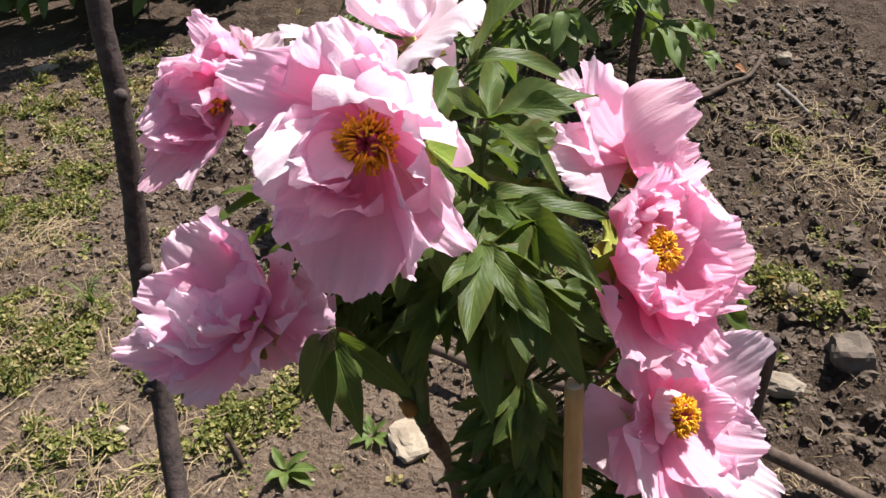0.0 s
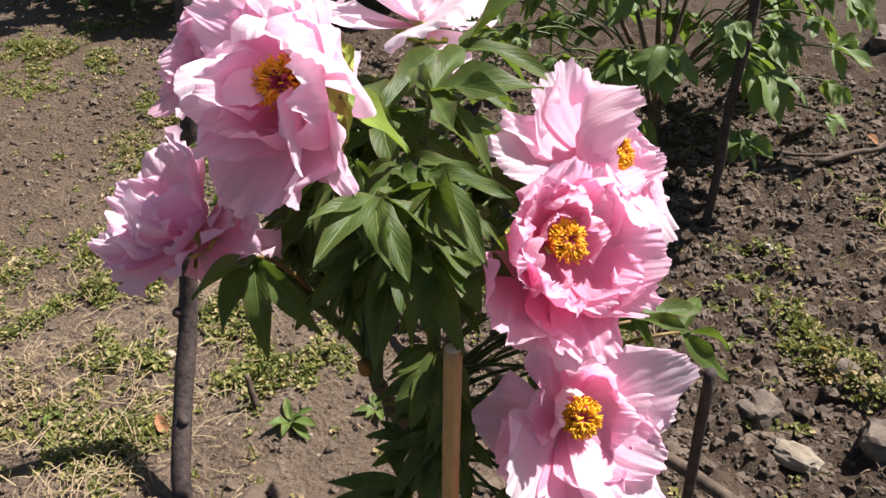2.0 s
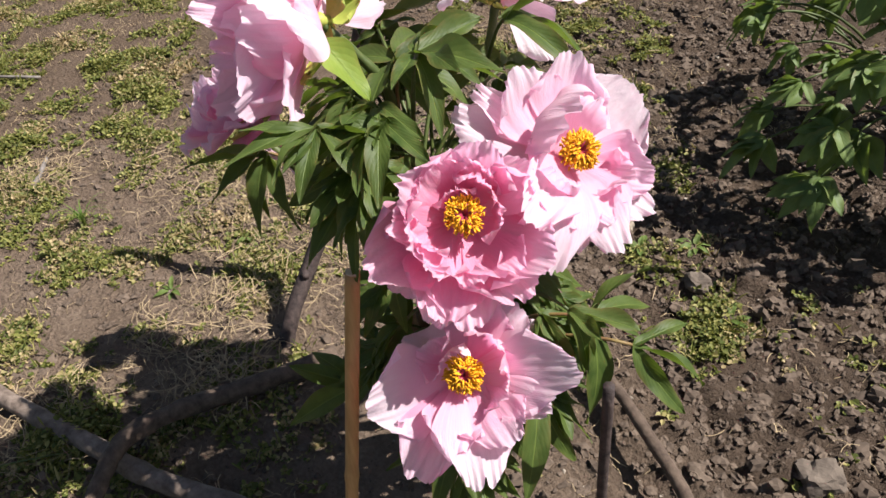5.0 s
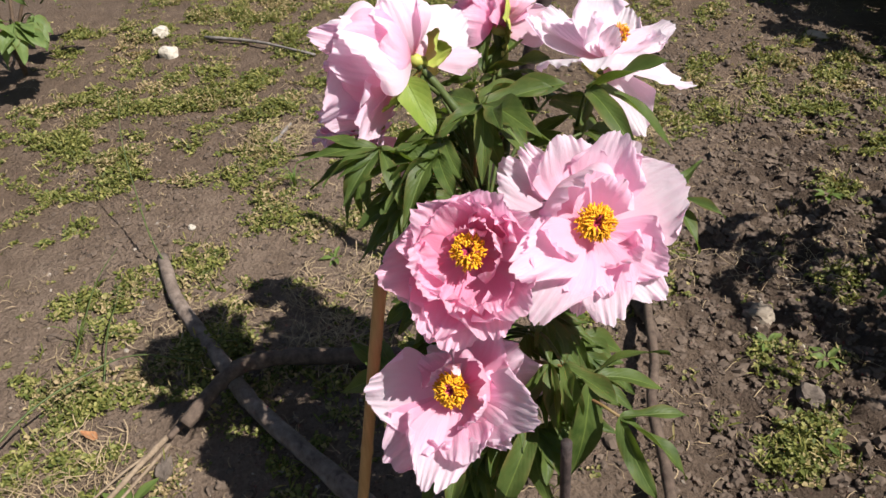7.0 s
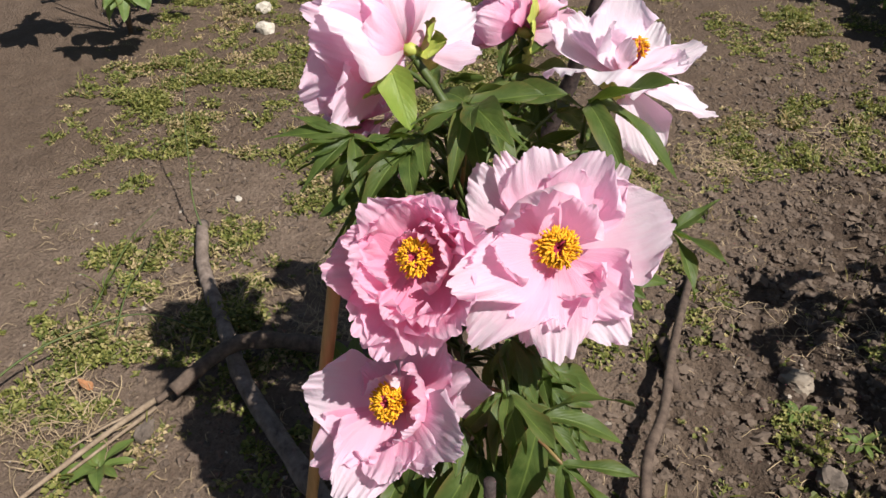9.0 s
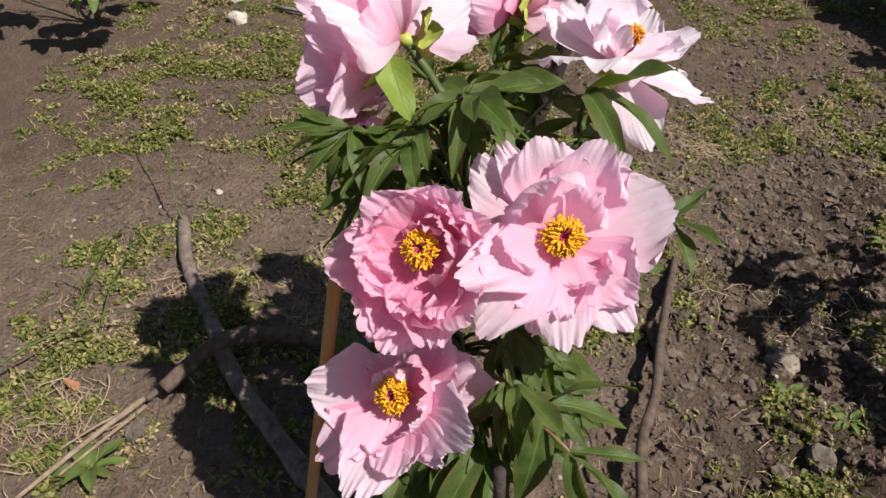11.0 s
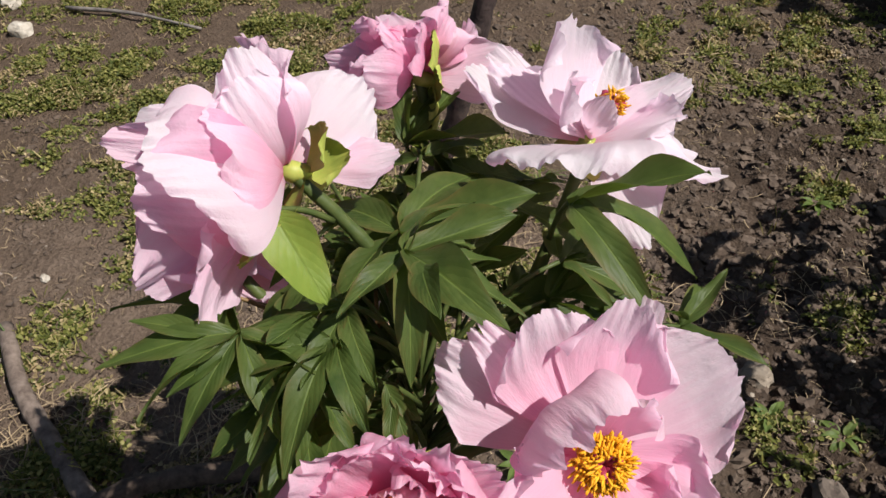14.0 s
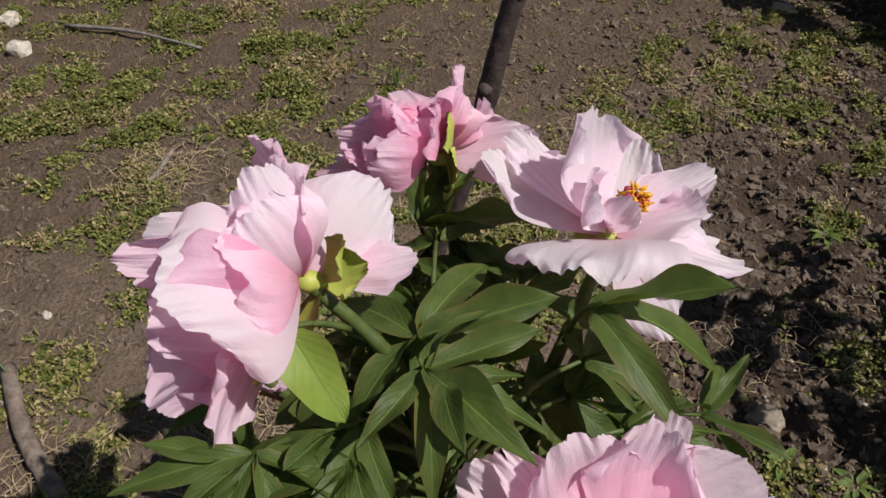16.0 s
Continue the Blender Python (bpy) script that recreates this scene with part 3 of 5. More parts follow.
def stamen_meshes(heart, axis, radius, length, count, seed):
    rng = random.Random(seed)
    heart, axis = Vector(heart), Vector(axis).normalized()
    s = axis.orthogonal().normalized()
    t = axis.cross(s)
    fil, ant = [], []
    for k in range(count):
        a, r = rng.uniform(0, 6.283), radius * math.sqrt(rng.uniform(0.10, 1.0))
        out = s * math.cos(a) + t * math.sin(a)
        p0 = heart + out * r * 0.45
        h = length * rng.uniform(0.75, 1.1)
        p3 = heart + out * r * rng.uniform(0.9, 1.15) + axis * h * (1.05 - 0.35 * r / radius)
        mid = p0.lerp(p3, 0.5) + axis * h * 0.18
        path = [p0, mid, p3]
        fil.append(tube(path, taper(0.0006, 0.0004, 3), 4))
        d = (out * rng.uniform(-0.6, 0.9) + axis * rng.uniform(0.1, 0.9) + s * rng.uniform(-0.6, 0.6)).normalized()
        al = rng.uniform(0.0040, 0.0070)
        q = [p3 - d * al * 0.5, p3 - d * al * 0.25, p3 + d * al * 0.25 + out * 0.0006, p3 + d * al * 0.5 + out * 0.0014]
        ant.append(tube(q, [0.0005, 0.0009, 0.0009, 0.0004], 5))
    return joined(fil), joined(ant)


def carpels(heart, axis, height, seed):
    rng = random.Random(seed)
    heart, axis = Vector(heart), Vector(axis).normalized()
    s = axis.orthogonal().normalized()
    t = axis.cross(s)
    out = []
    for k in range(6):
        a = k * 6.283 / 6 + rng.uniform(-0.3, 0.3)
        o = s * math.cos(a) + t * math.sin(a)
        p = [heart, heart + o * 0.004 + axis * 0.4 * height, heart + o * 0.005 + axis * 0.8 * height, heart + o * 0.009 + axis * height]
        out.append(tube(p, [0.0024, 0.0046, 0.0040, 0.0020], 7))
    return joined(out)


def sepal_mesh(base, tip, axis, width, seed):
    return petal_mesh(base, tip, axis, width, 0.12, sepal_mat, seed, 0.6, 0.30, tear=0.1)


def flower(bush, base, axis, mat, petals, label, inner=0, inner_len=0.05, inner_mat=None, seed=1, stamens=260, heart_off=0.028, st_r=0.017, sepals=5, sepal_reach=0.030):
    """A bloom: a green receptacle that carries petals, stamens, carpels and sepals."""
    rng = random.Random(seed)
    base, axis = Vector(base), Vector(axis).normalized()
    s = axis.orthogonal().normalized()
    t = axis.cross(s)
    v, f = tube([base - axis * 0.016, base - axis * 0.009, base - axis * 0.002, base + axis * 0.005], [0.0044, 0.0062, 0.0076, 0.0050], 12)
    fl = child("flower", mesh("receptacle", v, f, sepal_mat), bush, label)
    for k, (tip, width, *more) in enumerate(petals):
        opt = more[0] if more else {}
        opt = dict(opt)
        b = base + (Vector(tip) - base).normalized() * 0.006
        me = petal_mesh(b, tip, opt.pop("face", axis), width, opt.pop("cup", 0.12), opt.pop("mat", mat), seed * 100 + k, **opt)
        child("petal", me, fl)
    for k in range(inner):
        a = k * 2.399 + rng.uniform(-0.4, 0.4)
        el = rng.uniform(0.15, 1.0)
        o = s * math.cos(a) + t * math.sin(a)
        L = inner_len * rng.uniform(0.55, 1.3)
        tip = base + o * L * math.sin(el) * 1.1 + axis * (L * math.cos(el) + 0.006)
        me = petal_mesh(base + o * 0.012 + axis * 0.006, tip, axis, L * rng.uniform(0.7, 1.1), rng.uniform(0.1, 0.3), inner_mat or mat, seed * 77 + k, 1.9, 0.35)
        child("petal", me, fl)
    heart = base + axis * heart_off * 0.35
    if stamens:
        (fv, ff), (av, af) = stamen_meshes(heart, axis, st_r, heart_off * 0.85, stamens, seed)
        child("filament_ring", mesh("filament_ring", fv, ff, filament_mat), fl, "orange thread-like filaments")
        child("anther_ring", mesh("anther_ring", av, af, anther_mat), fl, "golden yellow pollen-covered anthers")
        cv, cf = carpels(heart, axis, heart_off * 0.72, seed)
        child("pistil", mesh("pistil", cv, cf, carpel_mat), fl, "dark crimson carpels")
    given = sepals if isinstance(sepals, list) else [None] * sepals
    for k, at in enumerate(given):
        a = k * 6.283 / max(1, len(given)) + rng.uniform(-0.3, 0.3)
        o = s * math.cos(a) + t * math.sin(a)
        reach = sepal_reach * rng.uniform(0.65, 1.35)
        tip = base - axis * 0.010 + o * reach + axis * reach * rng.uniform(-0.25, 0.20)
        tip = Vector(at) if at else tip
        child("sepal", sepal_mesh(base - axis * 0.011, tip, axis, sepal_reach * rng.uniform(0.70, 0.95), seed * 31 + k), fl, "yellow-green sepal")
    return fl


BUSH = thing("tree_peony", (-0.09, 0.60, 0.0), "tree peony bush in full pink bloom with divided green leaves", "peony bush")

A_BASE, B_BASE, C_BASE, D_BASE = (-0.092, 0.52, 0.64), (-0.193, 0.462, 0.517), (-0.24, 0.655, 0.6), (-0.095, 0.738, 0.6)
E_BASE, F_BASE, G_BASE = (0.097, 0.645, 0.52), (0.088, 0.528, 0.51), (0.112, 0.5, 0.355)

# the way that petals seen from behind turn their inner face
AWAY = (-0.75, 0.05, -0.65)

flower(BUSH, A_BASE, (0.05, -0.93, 0.36), petal_pink, [
    ((-0.150, 0.530, 0.690), 0.074, dict(cup=.06)),
    ((-0.117, 0.530, 0.716), 0.080, dict(cup=.05, mat=petal_pale)),
    ((-0.188, 0.518, 0.691), 0.070, dict(cup=.05)),
    ((-0.176, 0.500, 0.650), 0.052, dict(cup=.04, mat=petal_pale)),
    ((-0.042, 0.446, 0.690), 0.112, dict(cup=.14, curl=.25, face=(-.62,-.45,-.64), ruffle=.7, mat=petal_blush_sunlit)),
    ((-0.110, 0.512, 0.722), 0.060, dict(cup=.10, face=AWAY, ruffle=.8, mat=petal_blush_sunlit)),
    ((-0.138, 0.590, 0.662), 0.080, dict(cup=.02, face=(-.7,.15,-.5), ruffle=1.0, mat=petal_blush_sunlit)),
    ((-0.098, 0.595, 0.636), 0.040, dict(cup=-.05, face=(-.5,.3,-.6), mat=petal_pale)),
    ((-0.028, 0.446, 0.590), 0.078, dict(cup=-.05, ruffle=.8, face=(-.55, -.80, -.10))),
    ((-0.056, 0.414, 0.600), 0.098, dict(cup=-.04, ruffle=.8, face=(-.55, -.80, -.10))),
    ((-0.106, 0.411, 0.583), 0.112, dict(cup=.04, ruffle=.6)),
    ((-0.140, 0.428, 0.612), 0.062, dict(cup=.05, ruffle=1.2, mat=petal_pale)),
    ((-0.158, 0.447, 0.656), 0.072, dict(cup=.05, mat=petal_pale)),
    ((-0.118, 0.415, 0.668), 0.050, dict(cup=.10, ruffle=1.2)),
    ((-0.107, 0.425, 0.636), 0.062, dict(cup=.22, ruffle=1.3)),
    ((-0.060, 0.428, 0.678), 0.094, dict(cup=.22, ruffle=.9)),
    ((-0.128, 0.462, 0.650), 0.062, dict(cup=.15)),
    ((-0.061, 0.480, 0.703), 0.085, dict(cup=.14, ruffle=.8, mat=petal_pale)),
    ((-0.150, 0.437, 0.676), 0.070, dict(cup=.06, face=(-.6,-.3,-.7), ruffle=1.0, mat=petal_blush_sunlit)),
    ((-0.078, 0.500, 0.718), 0.072, dict(cup=.12, face=AWAY, ruffle=.8, mat=petal_blush_sunlit)),
], "large open pale pink bloom with ruffled petals", 0, 0.05, seed=1, heart_off=0.054, st_r=0.018, sepal_reach=0.046, sepals=[(-0.075, 0.556, 0.654), (-0.046, 0.476, 0.612), (-0.120, 0.548, 0.612), (-0.070, 0.485, 0.600), (-0.085, 0.548, 0.672)])

flower(BUSH, B_BASE, (-0.5, -0.25, 0.8), petal_pink, [
    ((-0.308, 0.458, 0.487), 0.078, dict(cup=.02)),
    ((-0.243, 0.408, 0.495), 0.074, dict(cup=.02)),
    ((-0.273, 0.431, 0.488), 0.060, dict(cup=.0)),
    ((-0.175, 0.446, 0.486), 0.050, dict(cup=.02)),
    ((-0.162, 0.515, 0.452), 0.086, dict(cup=.03)),
    ((-0.157, 0.478, 0.566), 0.060, dict(cup=.08)),
    ((-0.205, 0.488, 0.602), 0.078, dict(cup=.12, ruffle=1.2)),
    ((-0.262, 0.509, 0.566), 0.078, dict(cup=.10)),
    ((-0.280, 0.474, 0.543), 0.066, dict(cup=.10)),
    ((-0.198, 0.477, 0.592), 0.088, dict(cup=.16)),
    ((-0.217, 0.445, 0.560), 0.075, dict(cup=.2, ruffle=.8)),
    ((-0.180, 0.440, 0.545), 0.050, dict(cup=.15)),
    # the near-white crumpled petals here have sunlight painted into their colour
    ((-0.252, 0.458, 0.532), 0.052, dict(cup=.2, ruffle=1.6, mat=petal_blush_sunlit)),
    ((-0.286, 0.462, 0.508), 0.052, dict(cup=.12, ruffle=1.5, mat=petal_blush_sunlit)),
    ((-0.238, 0.455, 0.522), 0.050, dict(cup=.15, ruffle=1.6, mat=petal_pale)),
    ((-0.245, 0.440, 0.550), 0.045, dict(cup=.2, ruffle=1.8, mat=petal_blush_sunlit)),
    ((-0.150, 0.492, 0.478), 0.086, dict(cup=.02, ruffle=.8)),
    ((-0.190, 0.415, 0.505), 0.062, dict(cup=.04)),
    ((-0.150, 0.455, 0.505), 0.060, dict(cup=.05)),
    ((-0.272, 0.440, 0.520), 0.056, dict(cup=.10, ruffle=1.5, mat=petal_blush_sunlit)),
    ((-0.225, 0.430, 0.545), 0.050, dict(cup=.15, ruffle=1.5, mat=petal_pale)),
    ((-0.155, 0.470, 0.546), 0.078, dict(cup=.08)),
    ((-0.135, 0.468, 0.518), 0.080, dict(cup=.05)),
], "pink double bloom seen from its side, petals ruffled", 3, 0.05, seed=2, stamens=0)

flower(BUSH, C_BASE, (-0.34, -0.90, 0.26), petal_pink, [
    ((-0.302, 0.592, 0.594), 0.062, dict(cup=.10)),
    ((-0.300, 0.565, 0.566), 0.050, dict(cup=.0, mat=petal_deep)),
    ((-0.251, 0.552, 0.576), 0.052, dict(cup=.02)),
    ((-0.285, 0.621, 0.616), 0.060, dict(cup=.12)),
    ((-0.282, 0.615, 0.640), 0.062, dict(cup=.14, mat=petal_deep)),
    ((-0.263, 0.631, 0.644), 0.062, dict(cup=.12)),
    ((-0.288, 0.645, 0.642), 0.066, dict(cup=.12, face=AWAY)),
    ((-0.226, 0.653, 0.651), 0.060, dict(cup=.15, mat=petal_deep)),
    ((-0.271, 0.689, 0.660), 0.052, dict(cup=.1, ruffle=1.4)),
    ((-0.246, 0.708, 0.634), 0.056, dict(cup=.1, ruffle=1.2)),
    ((-0.216, 0.740, 0.606), 0.060, dict(cup=.0, face=(-.5,.3,-.6), mat=petal_pale)),
    ((-0.296, 0.591, 0.613), 0.050, dict(cup=.06)),
    ((-0.238, 0.647, 0.638), 0.066, dict(cup=.14, face=AWAY)),
    ((-0.274, 0.623, 0.637), 0.060, dict(cup=.1, face=AWAY, mat=petal_deep)),
    ((-0.253, 0.689, 0.642), 0.056, dict(cup=.1, face=AWAY, ruffle=1.3)),
    ((-0.220, 0.600, 0.631), 0.055, dict(cup=.2)),
    ((-0.275, 0.589, 0.592), 0.052, dict(cup=.15, ruffle=1.3, mat=petal_deep)),
], "half-open deep pink bloom on a short stem", 3, 0.045, seed=3, stamens=90, heart_off=0.030, st_r=0.010, sepal_reach=0.042)

# sunlit whiteness is part of this bloom's petal colour
flower(BUSH, D_BASE, (0.20, 0.34, 0.92), petal_blush_sunlit, [
    ((-0.038, 0.694, 0.624), 0.126, dict(cup=-.12, curl=-.05, ruffle=.6, face=(-.34, 0, .95), mat=petal_blush_sunlit)),
    ((-0.182, 0.672, 0.632), 0.082, dict(cup=.06, ruffle=.7, mat=petal_blush_sunlit)),
    ((-0.142, 0.738, 0.679), 0.088, dict(cup=.16, curl=.35, ruffle=.7)),
    ((-0.148, 0.792, 0.636), 0.074, dict(cup=.10)),
    ((-0.111, 0.824, 0.632), 0.052, dict(cup=.06, ruffle=1.2)),
    ((-0.063, 0.795, 0.631), 0.062, dict(cup=.05, ruffle=1.1, mat=petal_blush_sunlit)),
    ((-0.100, 0.835, 0.570), 0.060, dict(cup=.0)),
    ((-0.048, 0.828, 0.573), 0.052, dict(cup=-.03, mat=petal_blush_sunlit)),
    ((-0.051, 0.775, 0.522), 0.062, dict(cup=-.12, face=(.6,-.2,.7), ruffle=.8, mat=petal_blush_sunlit)),
    ((-0.076, 0.738, 0.652), 0.028, dict(cup=.1)),
    ((-0.104, 0.727, 0.656), 0.060, dict(cup=.2, ruffle=.9)),
    ((-0.209, 0.719, 0.630), 0.055, dict(cup=.03)),
], "wide open blush bloom with loose petals, sunlit white", 0, 0.05, seed=4, heart_off=0.040, st_r=0.010, stamens=90)

flower(BUSH, E_BASE, (0.72, -0.12, 0.62), petal_pale, [
    ((0.024, 0.582, 0.573), 0.078, dict(cup=.03, ruffle=.7, mat=petal_pale)),
    ((0.030, 0.606, 0.590), 0.045, dict(cup=.06, mat=petal_pale)),
    ((0.045, 0.632, 0.598), 0.080, dict(cup=.10)),
    ((0.066, 0.690, 0.600), 0.076, dict(cup=.10, ruffle=.8, mat=petal_pale)),
    ((0.046, 0.716, 0.572), 0.060, dict(cup=.04, mat=petal_pale)),
    ((0.088, 0.748, 0.546), 0.104, dict(cup=.06, ruffle=.7)),
    ((0.155, 0.702, 0.503), 0.074, dict(cup=.08, mat=petal_pink)),
    ((0.160, 0.706, 0.468), 0.066, dict(cup=-.10, mat=petal_pale)),
    ((0.178, 0.645, 0.460), 0.066, dict(cup=-.12, ruffle=.7, mat=petal_pale)),
    ((0.146, 0.608, 0.456), 0.046, dict(cup=-.04, mat=petal_pale)),
    ((0.168, 0.566, 0.474), 0.064, dict(cup=-.12, ruffle=.7, mat=petal_pale)),
    ((0.160, 0.545, 0.528), 0.064, dict(cup=-.10, ruffle=.7, mat=petal_pale)),
    ((0.138, 0.609, 0.602), 0.076, dict(cup=.30, ruffle=.8)),
    ((0.118, 0.590, 0.565), 0.056, dict(cup=.2, mat=petal_pink)),
    ((0.150, 0.652, 0.496), 0.064, dict(cup=.14, ruffle=1.6, mat=petal_pink)),
    ((0.158, 0.604, 0.492), 0.070, dict(cup=.08, ruffle=.8, mat=petal_pink)),
    ((0.120, 0.672, 0.578), 0.050, dict(cup=.2)),
    ((0.150, 0.585, 0.553), 0.054, dict(cup=.22, ruffle=1.2, mat=petal_pink)),
    ((0.160, 0.668, 0.512), 0.050, dict(cup=.20, ruffle=1.4, mat=petal_pink)),
    ((0.166, 0.628, 0.490), 0.048, dict(cup=.12, ruffle=1.3)),
], "open pale pink bloom with a golden centre", 0, 0.05, seed=5, heart_off=0.034, st_r=0.0165, stamens=460)

flower(BUSH, F_BASE, (0.66, -0.32, 0.6), petal_deep, [
    ((0.077, 0.433, 0.508), 0.084, dict(cup=.10)),
    ((0.089, 0.468, 0.562), 0.078, dict(cup=.12)),
    ((0.084, 0.500, 0.568), 0.080, dict(cup=.1)),
    ((0.086, 0.524, 0.575), 0.080, dict(cup=.1, mat=petal_pink)),
    ((0.104, 0.550, 0.584), 0.078, dict(cup=.12)),
    ((0.123, 0.579, 0.558), 0.056, dict(cup=.04, mat=petal_pink)),
    ((0.143, 0.563, 0.550), 0.062, dict(cup=.3, ruffle=.8)),
    ((0.181, 0.545, 0.503), 0.088, dict(cup=.18, ruffle=.7)),
    ((0.178, 0.518, 0.476), 0.074, dict(cup=.10)),
    ((0.156, 0.487, 0.450), 0.078, dict(cup=.06)),
    ((0.135, 0.461, 0.466), 0.080, dict(cup=.06)),
    ((0.092, 0.456, 0.466), 0.088, dict(cup=.08, ruffle=.7, mat=petal_pink)),
    ((0.131, 0.469, 0.447), 0.070, dict(cup=.05, mat=petal_pink)),
    ((0.112, 0.460, 0.530), 0.066, dict(cup=.25)),
    ((0.088, 0.456, 0.543), 0.052, dict(cup=.2, ruffle=1.4)),
    ((0.106, 0.470, 0.520), 0.048, dict(cup=.2, ruffle=1.6)),
    ((0.100, 0.515, 0.550), 0.040, dict(cup=.2, ruffle=1.6)),
    ((0.128, 0.470, 0.500), 0.056, dict(cup=.2, ruffle=1.4)),
    ((0.146, 0.494, 0.487), 0.058, dict(cup=.2, ruffle=1.4)),
    ((0.135, 0.538, 0.528), 0.046, dict(cup=.3)),
    ((0.110, 0.545, 0.562), 0.046, dict(cup=.25, ruffle=1.3)),
    ((0.165, 0.520, 0.497), 0.056, dict(cup=.2)),
    ((0.112, 0.535, 0.562), 0.044, dict(cup=.25, ruffle=1.6)),
], "deep pink double bloom with crumpled inner petals", 0, 0.045, seed=6, heart_off=0.030, st_r=0.015, stamens=300)

flower(BUSH, G_BASE, (0.55, -0.42, 0.6), petal_pink, [
    ((0.088, 0.402, 0.366), 0.092, dict(cup=.03, ruffle=.7, mat=petal_pale)),
    ((0.035, 0.485, 0.345), 0.086, dict(cup=.02, ruffle=.7, mat=petal_pale)),
    ((0.098, 0.545, 0.424), 0.074, dict(cup=.06)),
    ((0.129, 0.562, 0.402), 0.088, dict(cup=.06)),
    ((0.118, 0.594, 0.336), 0.086, dict(cup=.0, ruffle=.8, mat=petal_pale)),
    ((0.215, 0.548, 0.393), 0.080, dict(cup=.02, ruffle=.7, mat=petal_pale)),
    ((0.203, 0.520, 0.350), 0.060, dict(cup=-.04, mat=petal_pale)),
    ((0.147, 0.413, 0.296), 0.078, dict(cup=.02)),
    ((0.200, 0.434, 0.315), 0.076, dict(cup=-.04, mat=petal_pale)),
    ((0.076, 0.430, 0.342), 0.070, dict(cup=.04)),
    ((0.165, 0.435, 0.338), 0.066, dict(cup=.12, ruffle=1.2)),
    ((0.200, 0.475, 0.340), 0.070, dict(cup=.05, ruffle=1.2)),
    ((0.146, 0.516, 0.408), 0.058, dict(cup=.25, ruffle=1.1, mat=petal_deep)),
    ((0.166, 0.530, 0.378), 0.060, dict(cup=.22)),
    ((0.176, 0.496, 0.371), 0.050, dict(cup=.2, ruffle=1.3)),
    ((0.118, 0.474, 0.394), 0.046, dict(cup=.2, ruffle=1.3, mat=petal_pale)),
    ((0.090, 0.462, 0.385), 0.050, dict(cup=.1)),
], "pink bloom low on the bush with golden stamens", 0, 0.05, seed=7, heart_off=0.032, st_r=0.0165, stamens=340)


# ---- stems ----
FORK = (-0.102, 0.560, 0.275)


def stem(points, r0, r1, mat, name="stem", label="", seed=0, knots=0.12, n=8):
    path = smooth_path(points, n)
    v, f = tube(path, taper(r0, r1, len(path)), 9, knots, seed)
    return child(name, mesh(name, v, f, mat), BUSH, label)


stem([(-0.09, 0.61, -0.01), (-0.085, 0.60, 0.12), (-0.095, 0.575, 0.22), FORK], 0.0095, 0.0075, stem_wood, "trunk", "brown woody trunk", 1, 0.3)
stem([(-0.07, 0.62, -0.01), (-0.06, 0.58, 0.15), (-0.03, 0.55, 0.30), (0.0, 0.56, 0.40)], 0.0085, 0.006, stem_wood, "trunk", "brown woody trunk", 2, 0.3)
stem([FORK, (-0.125, 0.575, 0.31), (-0.140, 0.52, 0.42), (-0.155, 0.48, 0.49), B_BASE], 0.007, 0.0045, stem_green, seed=3)
stem([FORK, (-0.095, 0.575, 0.38), (-0.075, 0.578, 0.48), (-0.066, 0.568, 0.56), (-0.078, 0.547, 0.602), A_BASE], 0.0066, 0.0042, stem_green, seed=4)
stem([FORK, (-0.15, 0.62, 0.38), (-0.21, 0.66, 0.50), C_BASE], 0.007, 0.0045, stem_green, seed=5)
stem([(-0.03, 0.55, 0.30), (-0.06, 0.64, 0.42), (-0.09, 0.71, 0.52), D_BASE], 0.007, 0.0045, stem_green, seed=6)
stem([(0.0, 0.56, 0.40), (0.03, 0.60, 0.46), (0.06, 0.64, 0.50), E_BASE], 0.006, 0.0045, stem_green, seed=7)
stem([(0.0, 0.56, 0.40), (0.03, 0.55, 0.46), (0.055, 0.54, 0.49), F_BASE], 0.006, 0.0045, stem_green, seed=8)
stem([(-0.06, 0.58, 0.15), (0.0, 0.55, 0.25), (0.06, 0.53, 0.32), G_BASE], 0.006, 0.0045, stem_green, seed=9)
v, f = tube([Vector((-0.118, 0.565, 0.285)), Vector((-0.114, 0.566, 0.292)), Vector((-0.111, 0.567, 0.299))], [0.008, 0.011, 0.007], 10, 0.4, 4)
child("scar", mesh("scar", v, f, scar_orange), BUSH, "orange torn bark ring")

def leaf_to(start, joint, tips, seed, kinds=None, stalk=None, up=(0, 0, 1), lobed=()):
    """A compound leaf whose leaflets reach from the joint to the given tips."""
    rng = random.Random(seed)
    start, joint = Vector(start), Vector(joint)
    mid = (start + joint) / 2 + Vector((0, 0, 0.18 * (joint - start).length))
    path = bez(start, start.lerp(mid, 0.7), mid.lerp(joint, 0.3), joint, 7)
    v, f = tube(path, taper(0.0026, 0.0017, 8), 6)
    ob = child("leaf", mesh("leaf_stalk", v, f, stalk or stem_green), BUSH)
    kinds = kinds or LEAFLETS
    for k, tip in enumerate(tips):
        d = Vector(tip) - joint
        me = kinds[rng.randint(3, 5)] if k in lobed else kinds[rng.choice((0, 1, 2, -1))]
        lift = Vector((0, 0, 0.18 * d.length))
        child("leaflet", me, ob, "", frame_of(joint, d + lift, Vector(up) + Vector((rng.uniform(-0.5, 0.5), rng.uniform(-0.5, 0.5), 0)), d.length * 1.04))
    return ob


